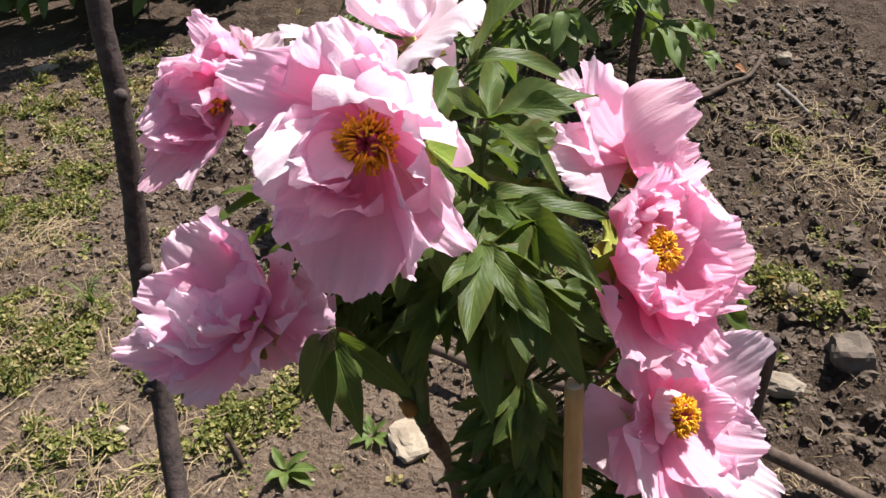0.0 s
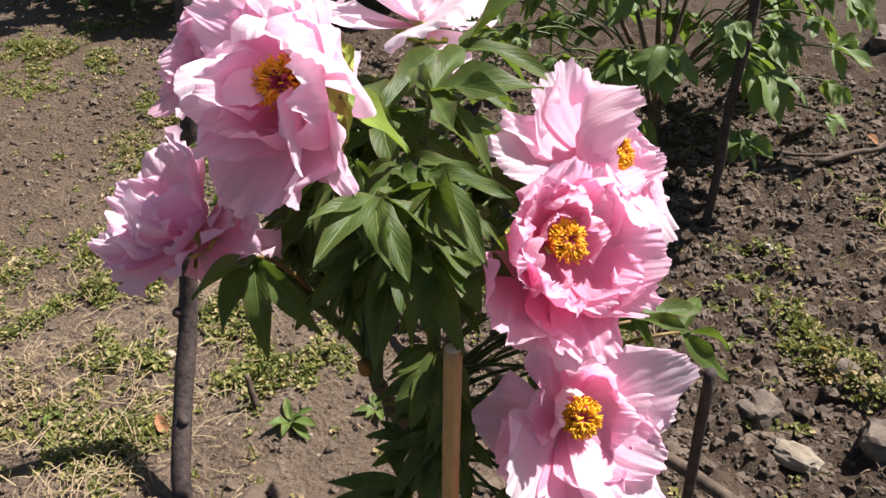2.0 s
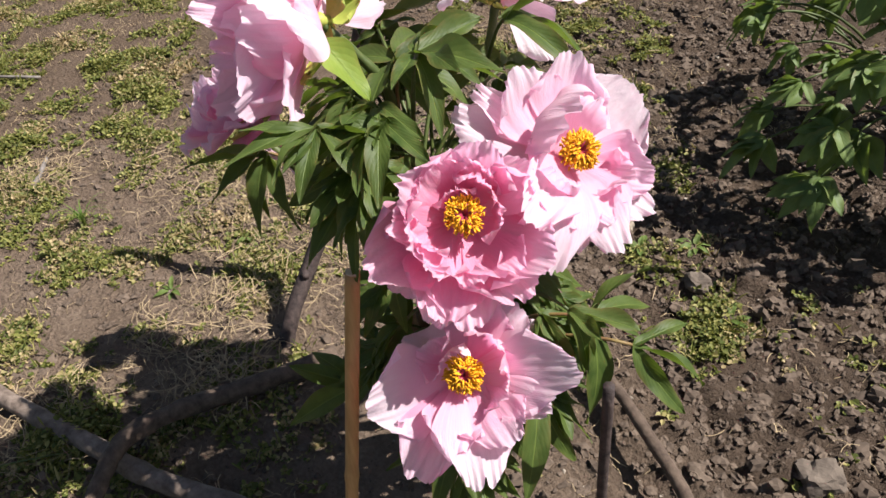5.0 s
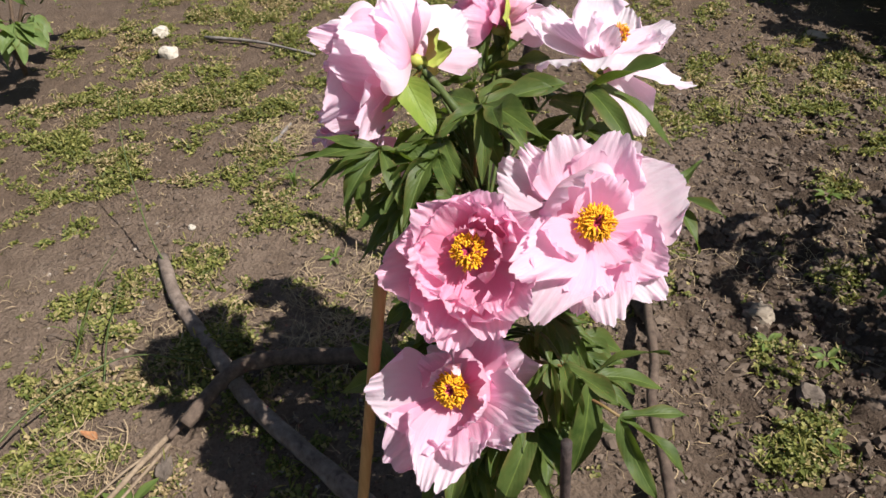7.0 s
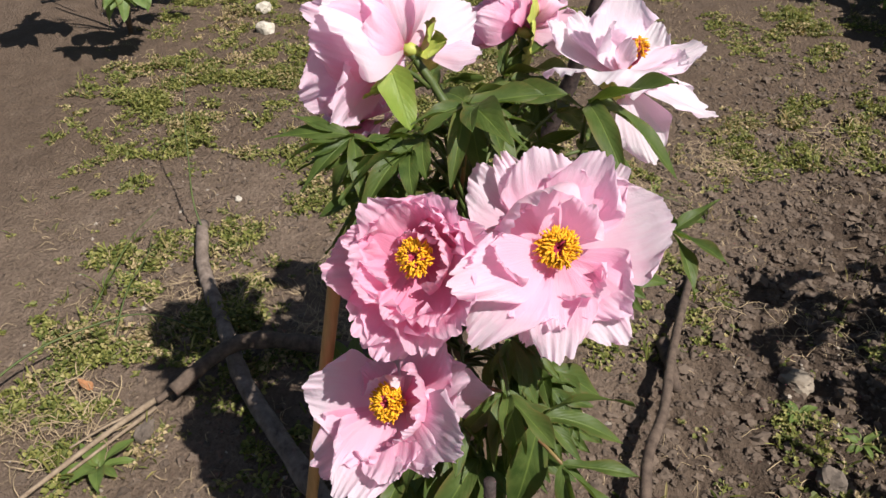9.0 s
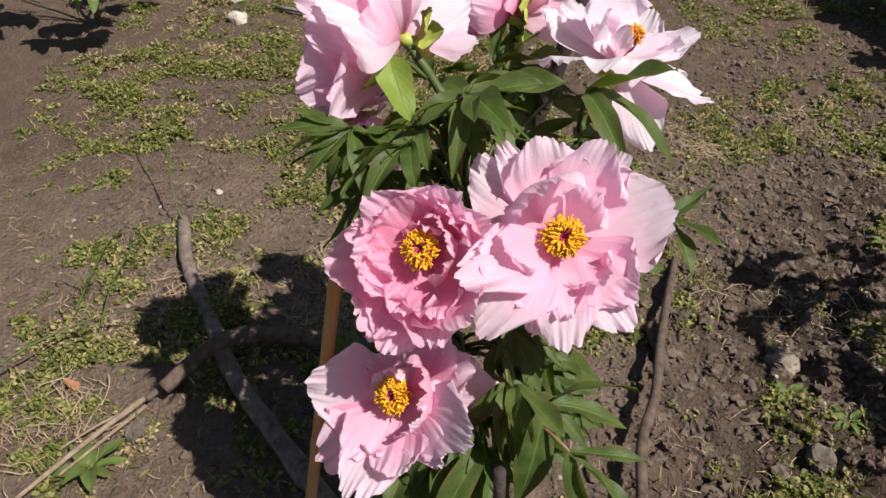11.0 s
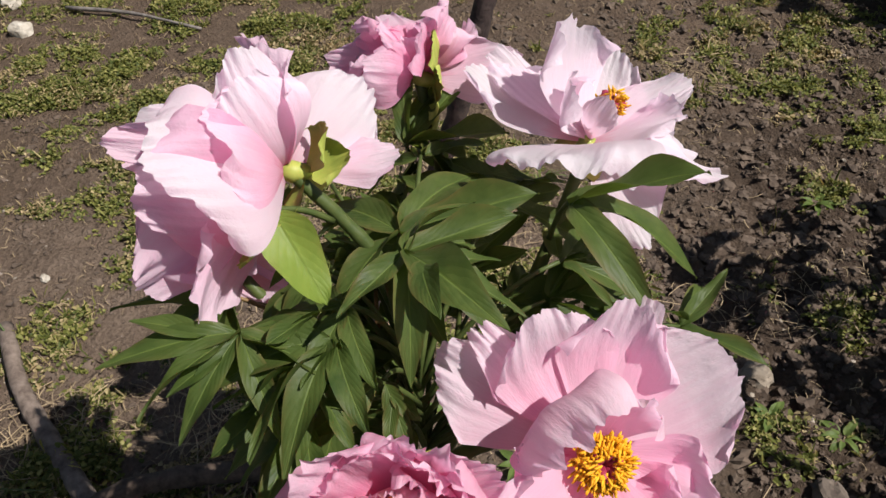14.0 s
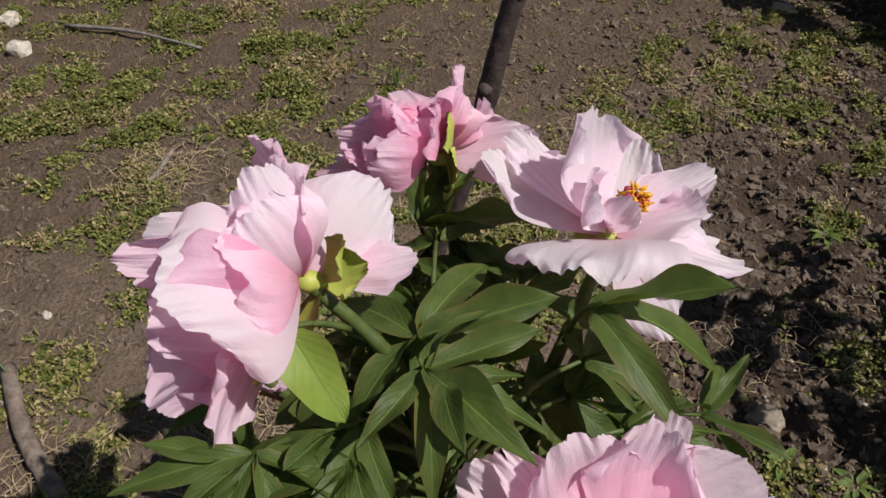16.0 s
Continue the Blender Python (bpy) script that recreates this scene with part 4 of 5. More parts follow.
leaf_to((-0.135, 0.53, 0.41), (-0.140, 0.462, 0.506), [(-0.132, 0.378, 0.522), (-0.140, 0.392, 0.492), (-0.114, 0.412, 0.462), (-0.090, 0.450, 0.440), (-0.158, 0.430, 0.452)], 1, stalk=stem_red)
leaf_to((-0.06, 0.57, 0.48), (-0.068, 0.583, 0.586), [(-0.043, 0.515, 0.565), (-0.050, 0.675, 0.596), (0.000, 0.625, 0.560), (0.000, 0.575, 0.545), (-0.120, 0.655, 0.600), (-0.125, 0.545, 0.590)], 2, stalk=stem_red)
leaf_to((-0.19, 0.64, 0.47), (-0.213, 0.631, 0.557), [(-0.251, 0.643, 0.615), (-0.239, 0.657, 0.605), (-0.215, 0.690, 0.600), (-0.150, 0.700, 0.580), (-0.140, 0.680, 0.550)], 3)
leaf_to((-0.08, 0.70, 0.52), (-0.037, 0.694, 0.599), [(0.014, 0.762, 0.634), (0.045, 0.699, 0.598), (0.000, 0.780, 0.575)], 4)
leaf_to((-0.06, 0.68, 0.44), (-0.018, 0.791, 0.457), [(-0.030, 0.846, 0.480), (0.043, 0.825, 0.461), (0.050, 0.806, 0.428), (-0.060, 0.850, 0.440)], 5, LEAFLETS_SLIM)
leaf_to((0.06, 0.57, 0.30), (0.192, 0.646, 0.347), [(0.209, 0.711, 0.342), (0.240, 0.702, 0.297), (0.244, 0.648, 0.277)], 6, LEAFLETS_SLIM, stalk=stem_red)
leaf_to((0.07, 0.58, 0.33), (0.150, 0.630, 0.365), [(0.163, 0.701, 0.365), (0.207, 0.608, 0.280), (0.130, 0.700, 0.392), (0.185, 0.660, 0.360)], 17, stalk=stem_red)
leaf_to((0.05, 0.60, 0.36), (0.150, 0.600, 0.395), [(0.200, 0.590, 0.395), (0.205, 0.635, 0.380), (0.190, 0.605, 0.335)], 18)
leaf_to((-0.01, 0.55, 0.50), (-0.021, 0.465, 0.582), [(-0.025, 0.385, 0.588), (0.004, 0.398, 0.574), (0.020, 0.416, 0.557), (0.034, 0.470, 0.545), (0.028, 0.520, 0.560)], 7, LEAFLETS_SLIM, lobed=(0, 2))
leaf_to((-0.03, 0.57, 0.54), (-0.019, 0.573, 0.612), [(0.059, 0.595, 0.622), (-0.015, 0.645, 0.614), (0.019, 0.524, 0.605), (0.030, 0.630, 0.590), (0.042, 0.560, 0.585), (-0.060, 0.610, 0.625)], 8, lobed=(0, 3))
leaf_to((-0.05, 0.56, 0.20), (-0.020, 0.450, 0.262), [(-0.080, 0.428, 0.285), (-0.085, 0.400, 0.262), (-0.045, 0.370, 0.235), (-0.050, 0.480, 0.280)], 9, stalk=stem_red)
leaf_to((0.0, 0.60, 0.36), (0.112, 0.600, 0.362), [(0.150, 0.560, 0.335), (0.165, 0.610, 0.320), (0.150, 0.650, 0.335), (0.175, 0.585, 0.325)], 11, lobed=(1,))
leaf_to((0.06, 0.55, 0.28), (0.130, 0.575, 0.290), [(0.190, 0.600, 0.250), (0.185, 0.555, 0.235), (0.150, 0.620, 0.230), (0.200, 0.520, 0.250)], 12, lobed=(0,))
leaf_to((0.02, 0.55, 0.22), (0.090, 0.500, 0.240), [(0.120, 0.440, 0.200), (0.160, 0.470, 0.215), (0.060, 0.430, 0.200), (0.150, 0.520, 0.220)], 13)
leaf_to((-0.05, 0.56, 0.44), (-0.030, 0.520, 0.510), [(-0.027, 0.425, 0.461), (-0.033, 0.450, 0.455), (-0.015, 0.497, 0.440), (0.030, 0.500, 0.470), (-0.090, 0.470, 0.480)], 14)
leaf_to((-0.075, 0.54, 0.605), (-0.060, 0.502, 0.637), [(-0.018, 0.516, 0.590)], 15, BRACTS, up=(0.8, -0.3, 0.4))
leaf_to((0.05, 0.545, 0.48), (0.066, 0.520, 0.490), [(0.058, 0.497, 0.535)], 16, BRACTS, up=(-0.5, -0.5, 0.5))
leaf_to((-0.09, 0.58, 0.42), (-0.115, 0.600, 0.515), [(-0.158, 0.585, 0.560), (-0.147, 0.625, 0.563), (-0.125, 0.655, 0.555), (-0.085, 0.645, 0.530)], 19)
leaf_to((-0.10, 0.56, 0.40), (-0.120, 0.570, 0.490), [(-0.165, 0.550, 0.520), (-0.150, 0.600, 0.535), (-0.130, 0.530, 0.525), (-0.100, 0.600, 0.530)], 20, stalk=stem_red)
leaf_to((-0.08, 0.62, 0.42), (-0.100, 0.640, 0.500), [(-0.145, 0.660, 0.550), (-0.150, 0.640, 0.520), (-0.110, 0.690, 0.545), (-0.070, 0.680, 0.530)], 21)
BLOOMS = [Vector(p) for p in (A_BASE, B_BASE, C_BASE, D_BASE, E_BASE, F_BASE, G_BASE)]
FRONTS = [Vector((0.07, 0.72, 0.555)), Vector((0.05, 0.66, 0.58)), Vector((0.15, 0.60, 0.455)), Vector((0.155, 0.665, 0.455)), Vector((-0.085, 0.46, 0.66)), Vector((-0.23, 0.44, 0.55)), Vector((-0.26, 0.60, 0.62)), Vector((-0.09, 0.75, 0.64)), Vector((0.145, 0.635, 0.555)), Vector((0.13, 0.51, 0.545)), Vector((0.15, 0.475, 0.385))]


def clear_of_blooms(joint, out, size):
    """Leaves grow between the blooms, not through them."""
    for d in (0.0, 0.5 * size, size):
        p = joint + out.normalized() * d
        if any((p - b).length < 0.05 for b in BLOOMS) or any((p - f).length < 0.085 for f in FRONTS):
            return False
    return True


rng = random.Random(21)
for k in range(96):
    a = rng.uniform(0, 6.283)
    r = 0.02 + 0.12 * math.sqrt(rng.random())
    z = rng.uniform(0.40, 0.58)
    j = Vector((-0.04 + r * math.cos(a), 0.595 + r * math.sin(a) * 0.85, z))
    o = Vector((math.cos(a), math.sin(a), rng.uniform(-0.45, 0.2)))
    size = rng.uniform(0.055, 0.088)
    s0 = Vector((-0.05, 0.58, max(0.36, z - rng.uniform(0.06, 0.12))))
    kind = rng.choice((3, 5, 5))
    if clear_of_blooms(j, o, size) and (j.y > 0.54 or z > 0.50):
        leaf(BUSH, s0, j, o, size, 100 + k, kind, rng.uniform(50, 75), (rng.uniform(-0.2, 0.4), rng.uniform(-0.4, 0.2), 1))
for k in range(34):
    a = rng.uniform(-2.1, 1.2)
    r = 0.03 + 0.09 * math.sqrt(rng.random())
    z = rng.uniform(0.22, 0.42)
    j = Vector((0.005 + r * math.cos(a), 0.58 + r * math.sin(a) * 0.8, z))
    o = Vector((math.cos(a), math.sin(a), rng.uniform(-0.5, 0.1)))
    size = rng.uniform(0.05, 0.075)
    if clear_of_blooms(j, o, size):
        leaf(BUSH, Vector((-0.03, 0.57, z - 0.06)), j, o, size, 200 + k, rng.choice((3, 5)), rng.uniform(50, 70), (rng.uniform(-0.3, 0.3), rng.uniform(-0.5, 0.1), 1))
for k in range(9):
    a = rng.uniform(-1.3, 0.9)
    j = Vector((0.0 + 0.09 * math.cos(a), 0.57 + 0.10 * math.sin(a), rng.uniform(0.16, 0.34)))
    o = Vector((math.cos(a), math.sin(a), rng.uniform(-0.4, 0.1)))
    size = rng.uniform(0.055, 0.08)
    if clear_of_blooms(j, o, size):
        leaf(BUSH, Vector((-0.04, 0.57, j.z - 0.05)), j, o, size, 160 + k, rng.choice((3, 5)), 60)


# ---- stakes and branches ----
def pole(name, points, r0, r1, mat, label, category, sides=10, knots=0.15, seed=0, n=7):
    path = smooth_path(points, n)
    v, f = tube(path, taper(r0, r1, len(path)), sides, knots, seed)
    ob = new(name, mesh(name, v, f, mat))
    return tagged(ob, label, category)


def knotty_stake():
    ob = thing("wooden_stake", (-0.39, 0.505, 0.0), "dark brown bent wooden stake stuck in the soil", "stake")
    pts = [(-0.390, 0.492, -0.03), (-0.408, 0.535, 0.04), (-0.432, 0.605, 0.11), (-0.446, 0.675, 0.20), (-0.440, 0.720, 0.33), (-0.428, 0.752, 0.43), (-0.416, 0.775, 0.53), (-0.414, 0.800, 0.62), (-0.406, 0.832, 0.72), (-0.385, 0.862, 0.80), (-0.36, 0.89, 0.88)]
    path = smooth_path(pts, 8)
    v, f = tube(path, taper(0.0135, 0.0105, len(path)), 14, 0.11, 3)
    child("shaft", mesh("shaft", v, f, bark_dark), ob)
    for i, d in ((14, (0.7, -0.6, 0.3)), (33, (0.8, -0.4, 0.4)), (49, (0.6, -0.7, 0.2)), (58, (0.8, 0.3, 0.5)), (24, (-0.7, -0.6, 0.2))):
        p, d = path[i], Vector(d).normalized()
        v, f = tube([p + d * 0.006, p + d * 0.015, p + d * 0.019, p + d * 0.021], [0.0085, 0.0072, 0.005, 0.002], 9, 0.25, i)
        child("knot", mesh("knot", v, f, bark_dark), ob)


knotty_stake()
pole("thin_stake", [(0.223, 0.577, -0.02), (0.224, 0.576, 0.2), (0.225, 0.575, 0.37)], 0.0058, 0.0055, bark_dark, "thin dark stick standing in the soil", "stake", 8, 0.1, 4)
pole("fallen_pole", [(-0.765, 0.073, 0.014), (-0.62, 0.102, 0.018), (-0.50, 0.145, 0.02), (-0.39, 0.19, 0.02), (-0.28, 0.233, 0.02), (-0.131, 0.319, 0.02), (0.0, 0.40, 0.02)],
     0.0125, 0.0155, bark_weathered, "weathered grey wooden pole lying on soil", "pole", 12, 0.14, 5)
pole("fallen_branch", [(-0.255, 0.128, 0.03), (-0.30, 0.18, 0.05), (-0.335, 0.226, 0.055), (-0.35, 0.30, 0.04), (-0.33, 0.42, 0.025), (-0.30, 0.55, 0.02)],
     0.0115, 0.0155, bark_brown, "brown branch lying across a wooden pole", "branch", 9, 0.2, 6)
pole("long_branch", [(0.52, 0.565, 0.008), (0.40, 0.630, 0.030), (0.31, 0.684, 0.042), (0.217, 0.735, 0.046), (0.145, 0.764, 0.047), (0.06, 0.795, 0.047), (-0.06, 0.832, 0.046), (-0.15, 0.880, 0.044), (-0.27, 0.927, 0.038), (-0.40, 0.985, 0.026), (-0.52, 1.04, 0.010)],
     0.010, 0.007, bark_brown, "long grey-brown branch lying on dug soil", "branch", 9, 0.12, 7)
pole("leaning_stick", [(0.185, 1.36, -0.02), (0.195, 1.375, 0.12), (0.197, 1.375, 0.25), (0.21, 1.38, 0.38), (0.215, 1.40, 0.6)], 0.009, 0.007, bark_dark, "dark stick standing beside a leafy shrub", "stake", 9, 0.15, 8)


def bamboo():
    ob = thing("bamboo_cane", (0.030, 0.350, 0.0), "sawn tan bamboo cane standing in the soil", "cane")
    a, b = Vector((0.030, 0.352, -0.03)), Vector((0.0385, 0.441, 0.468))
    path, rad = [], []
    for i in range(41):
        t = i / 40
        path.append(a.lerp(b, t))
        node = min(abs(t - k) for k in (0.22, 0.48, 0.74))
        rad.append(0.0072 * (1 + (0.16 if node < 0.008 else 0)))
    v, f = tube(path, rad, 14)
    child("cane", mesh("cane", v, f, bamboo_mat), ob)
    d = (b - a).normalized()
    v, f = tube([b - d * 0.001, b + d * 0.0012], [0.0066, 0.0064], 14)
    child("cut_end", mesh("cut_end", v, f, bamboo_cut), ob, "pale sawn end")


bamboo()


# ---- stones ----
def stone(at, size, mat, label, seed, name="stone"):
    rng = random.Random(seed)
    bm = bmesh.new()
    bmesh.ops.create_icosphere(bm, subdivisions=3, radius=1.0)
    for v in bm.verts:
        p = v.co.copy()
        k = 1 + 0.36 * noise.noise(p * 1.3 + Vector((seed * 3.1, 0, 0))) + 0.16 * noise.noise(p * 3.4 + Vector((seed, 5, 0))) + 0.07 * noise.noise(p * 8 + Vector((seed, 0, 7)))
        q = Vector([math.copysign(abs(c) ** 0.75, c) for c in p]) * k
        v.co = Vector((q.x * size[0], q.y * size[1], q.z * size[2]))
    bmesh.ops.rotate(bm, verts=bm.verts, matrix=Matrix.Rotation(rng.uniform(0, 6.28), 3, "Z"))
    me = bpy.data.meshes.new(name)
    bm.to_mesh(me)
    bm.free()
    me.materials.append(mat)
    ob = new(name, me)
    ob.location = (at[0], at[1], lump(*at) + size[2] * 0.45)
    return tagged(ob, label, "stone")


stone((0.308, 0.905), (0.030, 0.024, 0.020), stone_brown, "brown angular stone lying on dug soil", 1)
stone((0.356, 0.832), (0.030, 0.018, 0.012), stone_tan, "flat tan stone lying on dug soil", 2)
stone((0.462, 0.880), (0.034, 0.030, 0.024), stone_brown, "dark brown clod of hard earth", 3, "clod")
stone((-0.236, 1.131), (0.026, 0.021, 0.015), stone_tan, "grey-brown rounded stone on dug soil", 4)
stone((-1.97, 0.05), (0.030, 0.026, 0.022), stone_white, "whitish rough stone among weeds", 5)
stone((-2.17, 0.02), (0.03, 0.025, 0.022), stone_white, "whitish rough stone among weeds", 6)
stone((-0.165, 0.735), (0.035, 0.028, 0.012), stone_pale, "pale flat stone under the bush", 7)
stone((0.547, 2.33), (0.05, 0.035, 0.03), stone_brown, "dark round stone lying on dug soil", 8)


# ---- other shrubs ----
def shrub(at, height, spread, count, seed, label, size=0.12, low=0.25):
    ob = thing("shrub", (*at, 0.0), label, "shrub")
    rng = random.Random(seed)
    base = Vector((*at, -0.01))
    for k in range(5):
        a = k * 1.256 + rng.uniform(-0.4, 0.4)
        top = base + Vector((math.cos(a) * spread * 0.6, math.sin(a) * spread * 0.6, height * rng.uniform(0.6, 0.9)))
        path = bez(base, base + Vector((0, 0, height * 0.3)), base.lerp(top, 0.6), top, 8)
        v, f = tube(path, taper(0.0075, 0.003, 9), 7, 0.15, k)
        child("stem", mesh("stem", v, f, stem_wood), ob)
    for k in range(count):
        a = rng.uniform(0, 6.283)
        r = spread * math.sqrt(rng.uniform(0.1, 1.0))
        z = height * rng.uniform(low, 1.0) * (1 - 0.35 * (r / spread) ** 2)
        j = base + Vector((math.cos(a) * r, math.sin(a) * r, z))
        s0 = base + Vector((math.cos(a) * r * 0.5, math.sin(a) * r * 0.5, z * 0.8))
        o = Vector((math.cos(a), math.sin(a), rng.uniform(-0.7, 0.1)))
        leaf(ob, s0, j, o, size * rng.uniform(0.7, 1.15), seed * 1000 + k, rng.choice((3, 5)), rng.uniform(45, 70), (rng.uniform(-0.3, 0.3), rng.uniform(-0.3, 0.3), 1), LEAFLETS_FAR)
    return ob


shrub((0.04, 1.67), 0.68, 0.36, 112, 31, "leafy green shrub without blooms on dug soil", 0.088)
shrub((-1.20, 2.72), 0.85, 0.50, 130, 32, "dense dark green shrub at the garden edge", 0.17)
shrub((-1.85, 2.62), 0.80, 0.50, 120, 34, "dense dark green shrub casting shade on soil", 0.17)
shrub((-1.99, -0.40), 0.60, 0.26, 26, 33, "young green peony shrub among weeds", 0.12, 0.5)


# ---- small plants, twigs and litter ----
def rosette(at, size, count, seed, label):
    ob = thing("weed_plant", (at[0], at[1], lump(*at)), label, "weed")
    rng = random.Random(seed)
    base = Vector((at[0], at[1], lump(*at)))
    for k in range(count):
        a = k * 2.399 + rng.uniform(-0.3, 0.3)
        el = rng.uniform(0.25, 0.9)
        d = Vector((math.cos(a) * math.cos(el), math.sin(a) * math.cos(el), math.sin(el)))
        me = ROSETTE[k % 2]
        child("leaf", me, ob, "", frame_of(base + d * 0.004, d, (0, 0, 1), size * rng.uniform(0.7, 1.1)))
    return ob


weed_leaf = leaf_material("weed_leaf", (0.065, 0.11, 0.025), (0.14, 0.19, 0.05), (0.22, 0.32, 0.05))
ROSETTE = [leaflet_mesh("weed_leaf", weed_leaf, [], 7, 0.25, 0.55, 0.44), leaflet_mesh("weed_leaf", weed_leaf, [], 8, 0.35, 0.35, 0.36)]
rosette((-0.336, 0.690), 0.043, 8, 1, "young bright green weed with oval leaves")
rosette((-0.132, 0.040), 0.060, 9, 2, "bright green weed with broad upright leaves")
rosette((-0.220, 0.745), 0.030, 7, 3, "small green seedling on bare soil")
rosette((-0.70, 0.60), 0.030, 7, 4, "small green weed on trodden soil")
rosette((-0.66, 0.42), 0.026, 6, 5, "small green weed on trodden soil")
rosette((-0.52, 1.46), 0.034, 8, 6, "small green weed on dug soil")
rosette((-0.165, 1.10), 0.030, 8, 7, "small green weed beside a stone")
rosette((0.05, 1.06), 0.036, 9, 8, "small green weed on dug soil")
rosette((-0.10, 1.17), 0.030, 8, 9, "small green weed on dug soil")


def strip(path, width, up):
    V, F = [], []
    for i, p in enumerate(path):
        d = (path[min(i + 1, len(path) - 1)] - path[max(i - 1, 0)]).normalized()
        s = d.cross(Vector(up)).normalized() * width * (1 - 0.92 * i / (len(path) - 1)) * 0.5
        n = d.cross(s).normalized() * width * 0.12
        V += [p - s, p - n, p + s]
        if i:
            k = 3 * i
            F += [(k - 3, k - 2, k + 1, k), (k - 2, k - 1, k + 2, k + 1)]
    return V, F


grass_mat = leaf_material("grass_blade", (0.06, 0.13, 0.02), (0.12, 0.20, 0.04), (0.20, 0.34, 0.04))


def grass_tuft(at, height, count, seed, label):
    base = Vector((at[0], at[1], lump(*at)))
    ob = thing("grass_tuft", base, label, "grass")
    rng = random.Random(seed)
    for k in range(count):
        a = rng.uniform(0, 6.283)
        L = height * rng.uniform(0.6, 1.1)
        out = Vector((math.cos(a), math.sin(a), 0)) * L * rng.uniform(0.3, 0.9)
        o = base + out * 0.05
        path = bez(o, o + Vector((0, 0, L * 0.5)), o + out * 0.6 + Vector((0, 0, L * 0.7)), o + out + Vector((0, 0, L * rng.uniform(0.2, 0.6))), 7)
        v, f = strip(path, rng.uniform(0.002, 0.004), (0, 0, 1))
        child("blade", mesh("blade", v, f, grass_mat), ob)


grass_tuft((-0.98, 0.37), 0.085, 26, 1, "green grass tuft on trodden soil")
grass_tuft((-0.76, 1.03), 0.085, 26, 2, "green grass tuft on trodden soil")
grass_tuft((-1.36, 0.92), 0.10, 20, 3, "green grass tuft among weeds")
grass_tuft((-0.55, -0.07), 0.07, 16, 4, "thin grass tuft among weeds")


def long_blade(points, width, label):
    path = smooth_path(points, 6)
    v, f = tube(path, taper(width, width * 0.35, len(path)), 6)
    ob = new("grass_stalk", mesh("grass_stalk", v, f, stem_green))
    tagged(ob, label, "grass", "long grass stalks")


long_blade([(-0.20, -0.24, 0.0), (-0.32, -0.13, 0.05), (-0.39, -0.03, 0.06), (-0.42, 0.05, 0.055), (-0.40, 0.15, 0.03)], 0.0024, "long green grass stalk bent over the soil")
long_blade([(-0.72, 0.09, 0.0), (-0.78, 0.06, 0.06), (-0.88, 0.04, 0.12), (-0.96, 0.03, 0.20), (-1.02, 0.04, 0.28)], 0.0022, "long thin green grass stalk standing up")
long_blade([(-0.48, -0.08, 0.0), (-0.58, -0.06, 0.03), (-0.68, -0.04, 0.05), (-0.78, -0.01, 0.05)], 0.0020, "thin grass stalk lying over weeds")
long_blade([(-0.42, -0.02, 0.0), (-0.52, -0.01, 0.04), (-0.62, 0.0, 0.04), (-0.72, -0.02, 0.02)], 0.0018, "thin grass stalk lying over weeds")


def twig(points, r, mat, label):
    pole("twig", points, r, r * 0.6, mat, label, "twig", 7, 0.25, len(label), 5)


twig([(-2.06, 0.17, 0.012), (-1.93, 0.34, 0.016), (-1.75, 0.51, 0.012)], 0.006, bark_grey, "brown stick lying in weeds")
twig([(-1.20, 0.33, 0.008), (-1.25, 0.365, 0.012), (-1.30, 0.39, 0.010)], 0.0065, bark_grey, "short grey stick lying on soil")
twig([(0.38, 1.63, 0.012), (0.45, 1.68, 0.018), (0.50, 1.71, 0.018), (0.545, 1.78, 0.03)], 0.007, bark_brown, "brown forked twig on dug soil")
twig([(0.22, 1.69, 0.010), (0.32, 1.65, 0.014), (0.42, 1.67, 0.014)], 0.005, bark_brown, "thin brown twig on dug soil")
twig([(0.555, 1.68, 0.008), (0.575, 1.61, 0.010), (0.59, 1.55, 0.008)], 0.006, bark_grey, "short grey twig on dug soil")
split_wood = plain("split_wood", (0.15, 0.105, 0.068), (0.30, 0.23, 0.155), 70, 0.9, 0.003)
twig([(-0.255, 0.095, 0.012), (-0.19, 0.045, 0.016), (-0.12, -0.012, 0.014), (-0.05, -0.07, 0.008)], 0.0052, split_wood, "split pale stick lying among weeds")
twig([(-0.240, 0.100, 0.010), (-0.18, 0.055, 0.012), (-0.115, 0.004, 0.012)], 0.0036, split_wood, "pale splinter beside a split stick")
twig([(-0.230, 0.070, 0.010), (-0.20, 0.035, 0.016), (-0.165, -0.010, 0.010)], 0.0026, split_wood, "thin pale splinter among weeds")
twig([(-0.30, 0.150, 0.01), (-0.275, 0.122, 0.016), (-0.252, 0.098, 0.012)], 0.009, bark_brown, "short rotten brown stick")
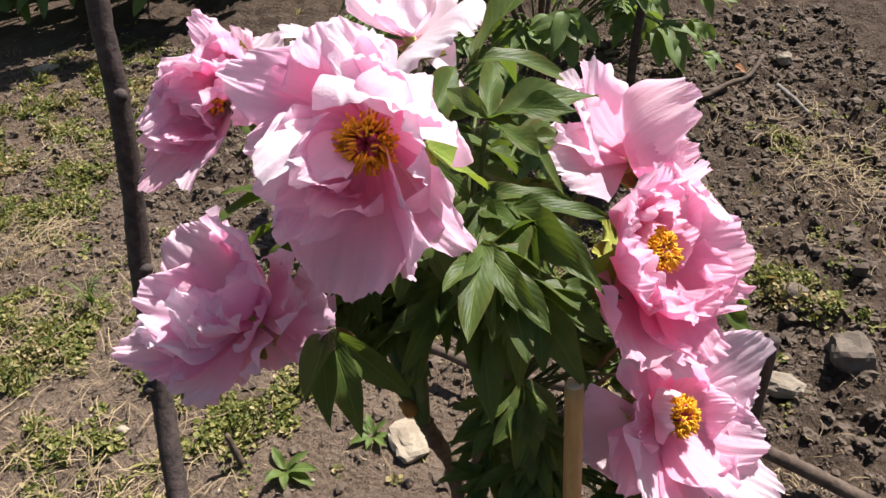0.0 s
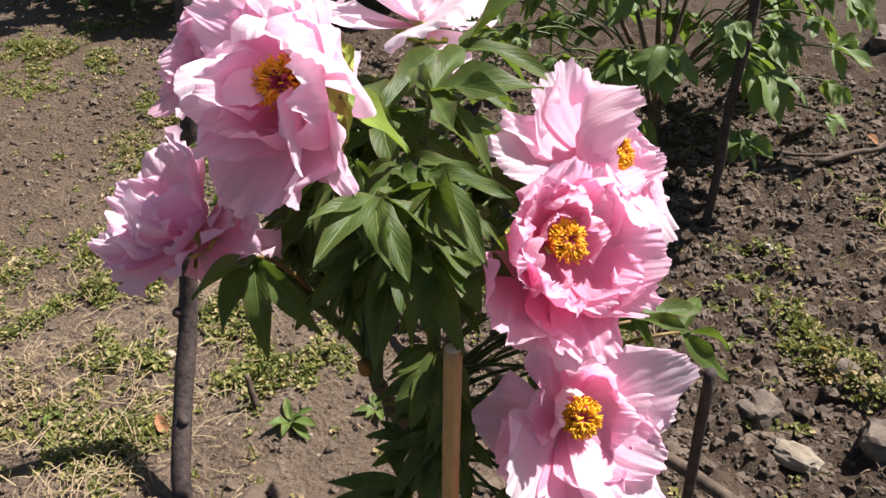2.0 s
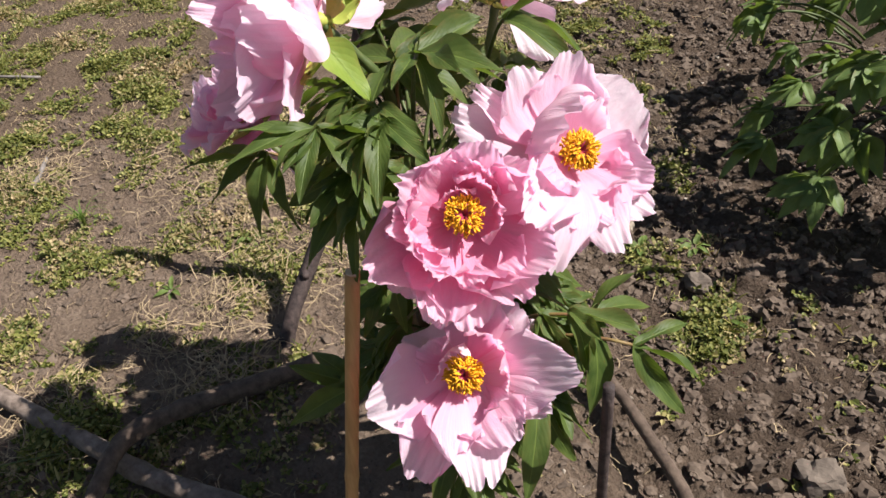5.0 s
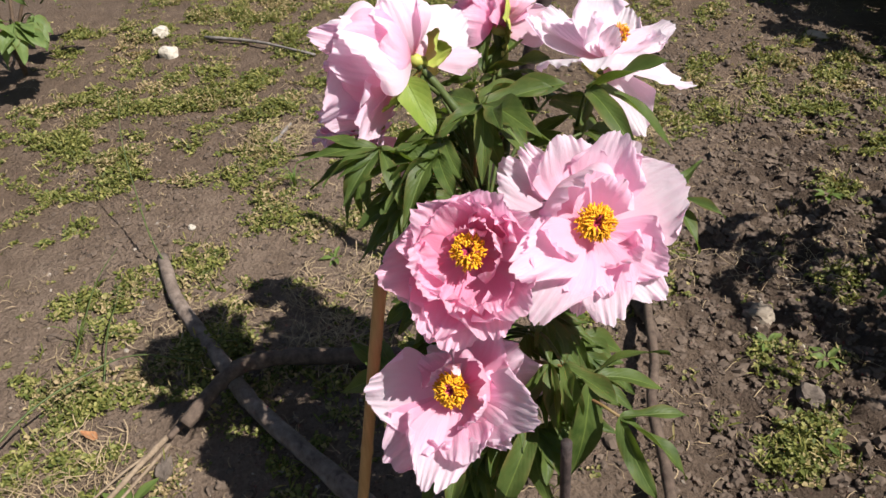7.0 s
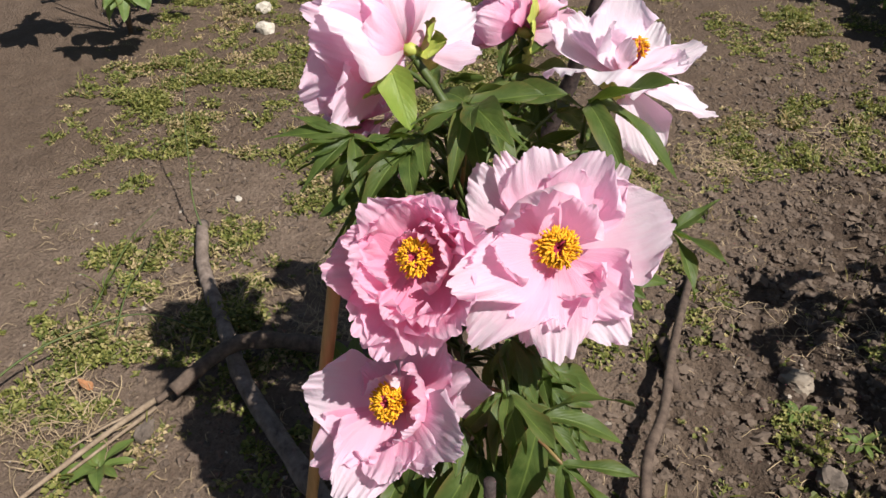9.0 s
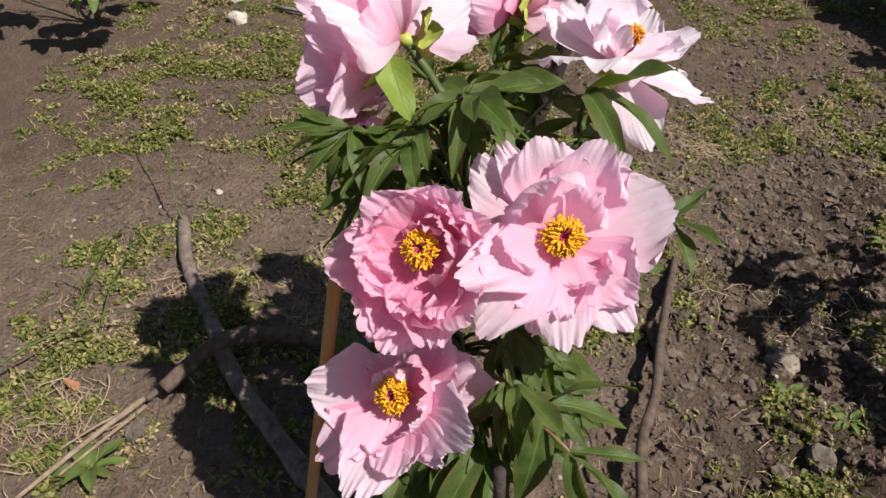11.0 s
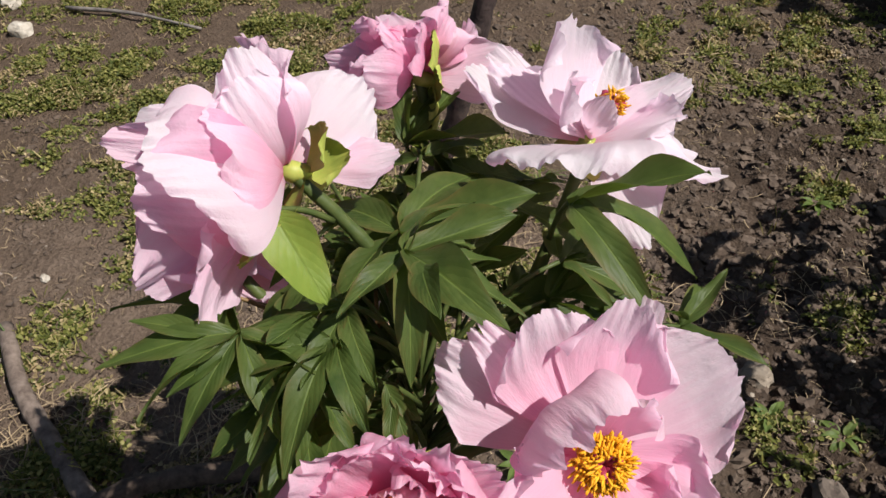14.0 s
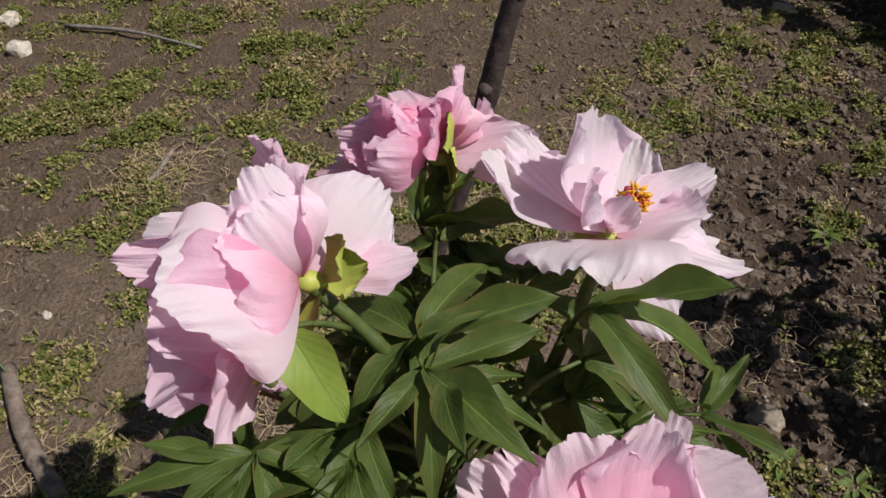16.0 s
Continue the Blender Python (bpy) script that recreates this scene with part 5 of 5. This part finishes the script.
twig([(-0.335, 0.935, 0.01), (-0.28, 0.93, 0.016), (-0.22, 0.925, 0.01)], 0.013, bark_brown, "thick dark root stub half in soil")
twig([(-0.40, 0.70, 0.004), (-0.405, 0.705, 0.03), (-0.412, 0.712, 0.055)], 0.006, bark_brown, "broken grey stub in the soil")


def litter(at, size, seed, label):
    rng = random.Random(seed)
    me = leaflet_mesh("dead_leaf", dry_leaf, [], seed, 0.5, -0.3, 0.6)
    ob = new("dead_leaf", me)
    ob.matrix_basis = frame_of((at[0], at[1], lump(*at) + 0.006), (rng.uniform(-1, 1), rng.uniform(-1, 1), 0.2), (0, 0, 1), size)
    tagged(ob, label, "leaf")


litter((-0.505, 0.615), 0.032, 1, "curled reddish-brown dead leaf on soil")
litter((-0.14, 0.0), 0.025, 2, "curled reddish-brown dead leaf on soil")
litter((0.50, 1.74), 0.03, 3, "orange-brown dead leaf on dug soil")
litter((-0.30, -0.02), 0.03, 4, "brown dead leaf among weeds")
stone((-0.20, 0.09), (0.020, 0.012, 0.012), stone_brown, "brown clod beside a stick", 9, "clod")
stone((-2.805, 0.101), (0.06, 0.045, 0.022), brick_red, "broken red brick piece among weeds", 21, "brick_piece")
stone((-3.10, -0.02), (0.05, 0.045, 0.02), brick_red, "broken red brick piece among weeds", 22, "brick_piece")
stone((-2.661, 0.526), (0.060, 0.030, 0.020), stone_white, "long whitish stone lying among weeds", 23)
stone((-0.875, 0.13), (0.010, 0.007, 0.005), stone_white, "small white stone on bare soil", 10)
stone((0.30, 1.30), (0.007, 0.006, 0.005), stone_white, "small white pebble on dug soil", 11)
stone((-0.60, 0.76), (0.010, 0.008, 0.006), stone_pale, "small pale pebble on soil", 12)
stone((0.60, 1.80), (0.017, 0.015, 0.012), stone_tan, "pale round stone on dug soil", 13)
stone((-1.30, 1.97), (0.035, 0.022, 0.012), stone_pale, "flat pale stone at the shade's edge", 14)
stone((-0.03, 1.09), (0.022, 0.018, 0.014), stone_brown, "brown clod on dug soil", 15, "clod")
stone((0.42, 1.00), (0.024, 0.02, 0.016), stone_brown, "brown clod on dug soil", 16, "clod")
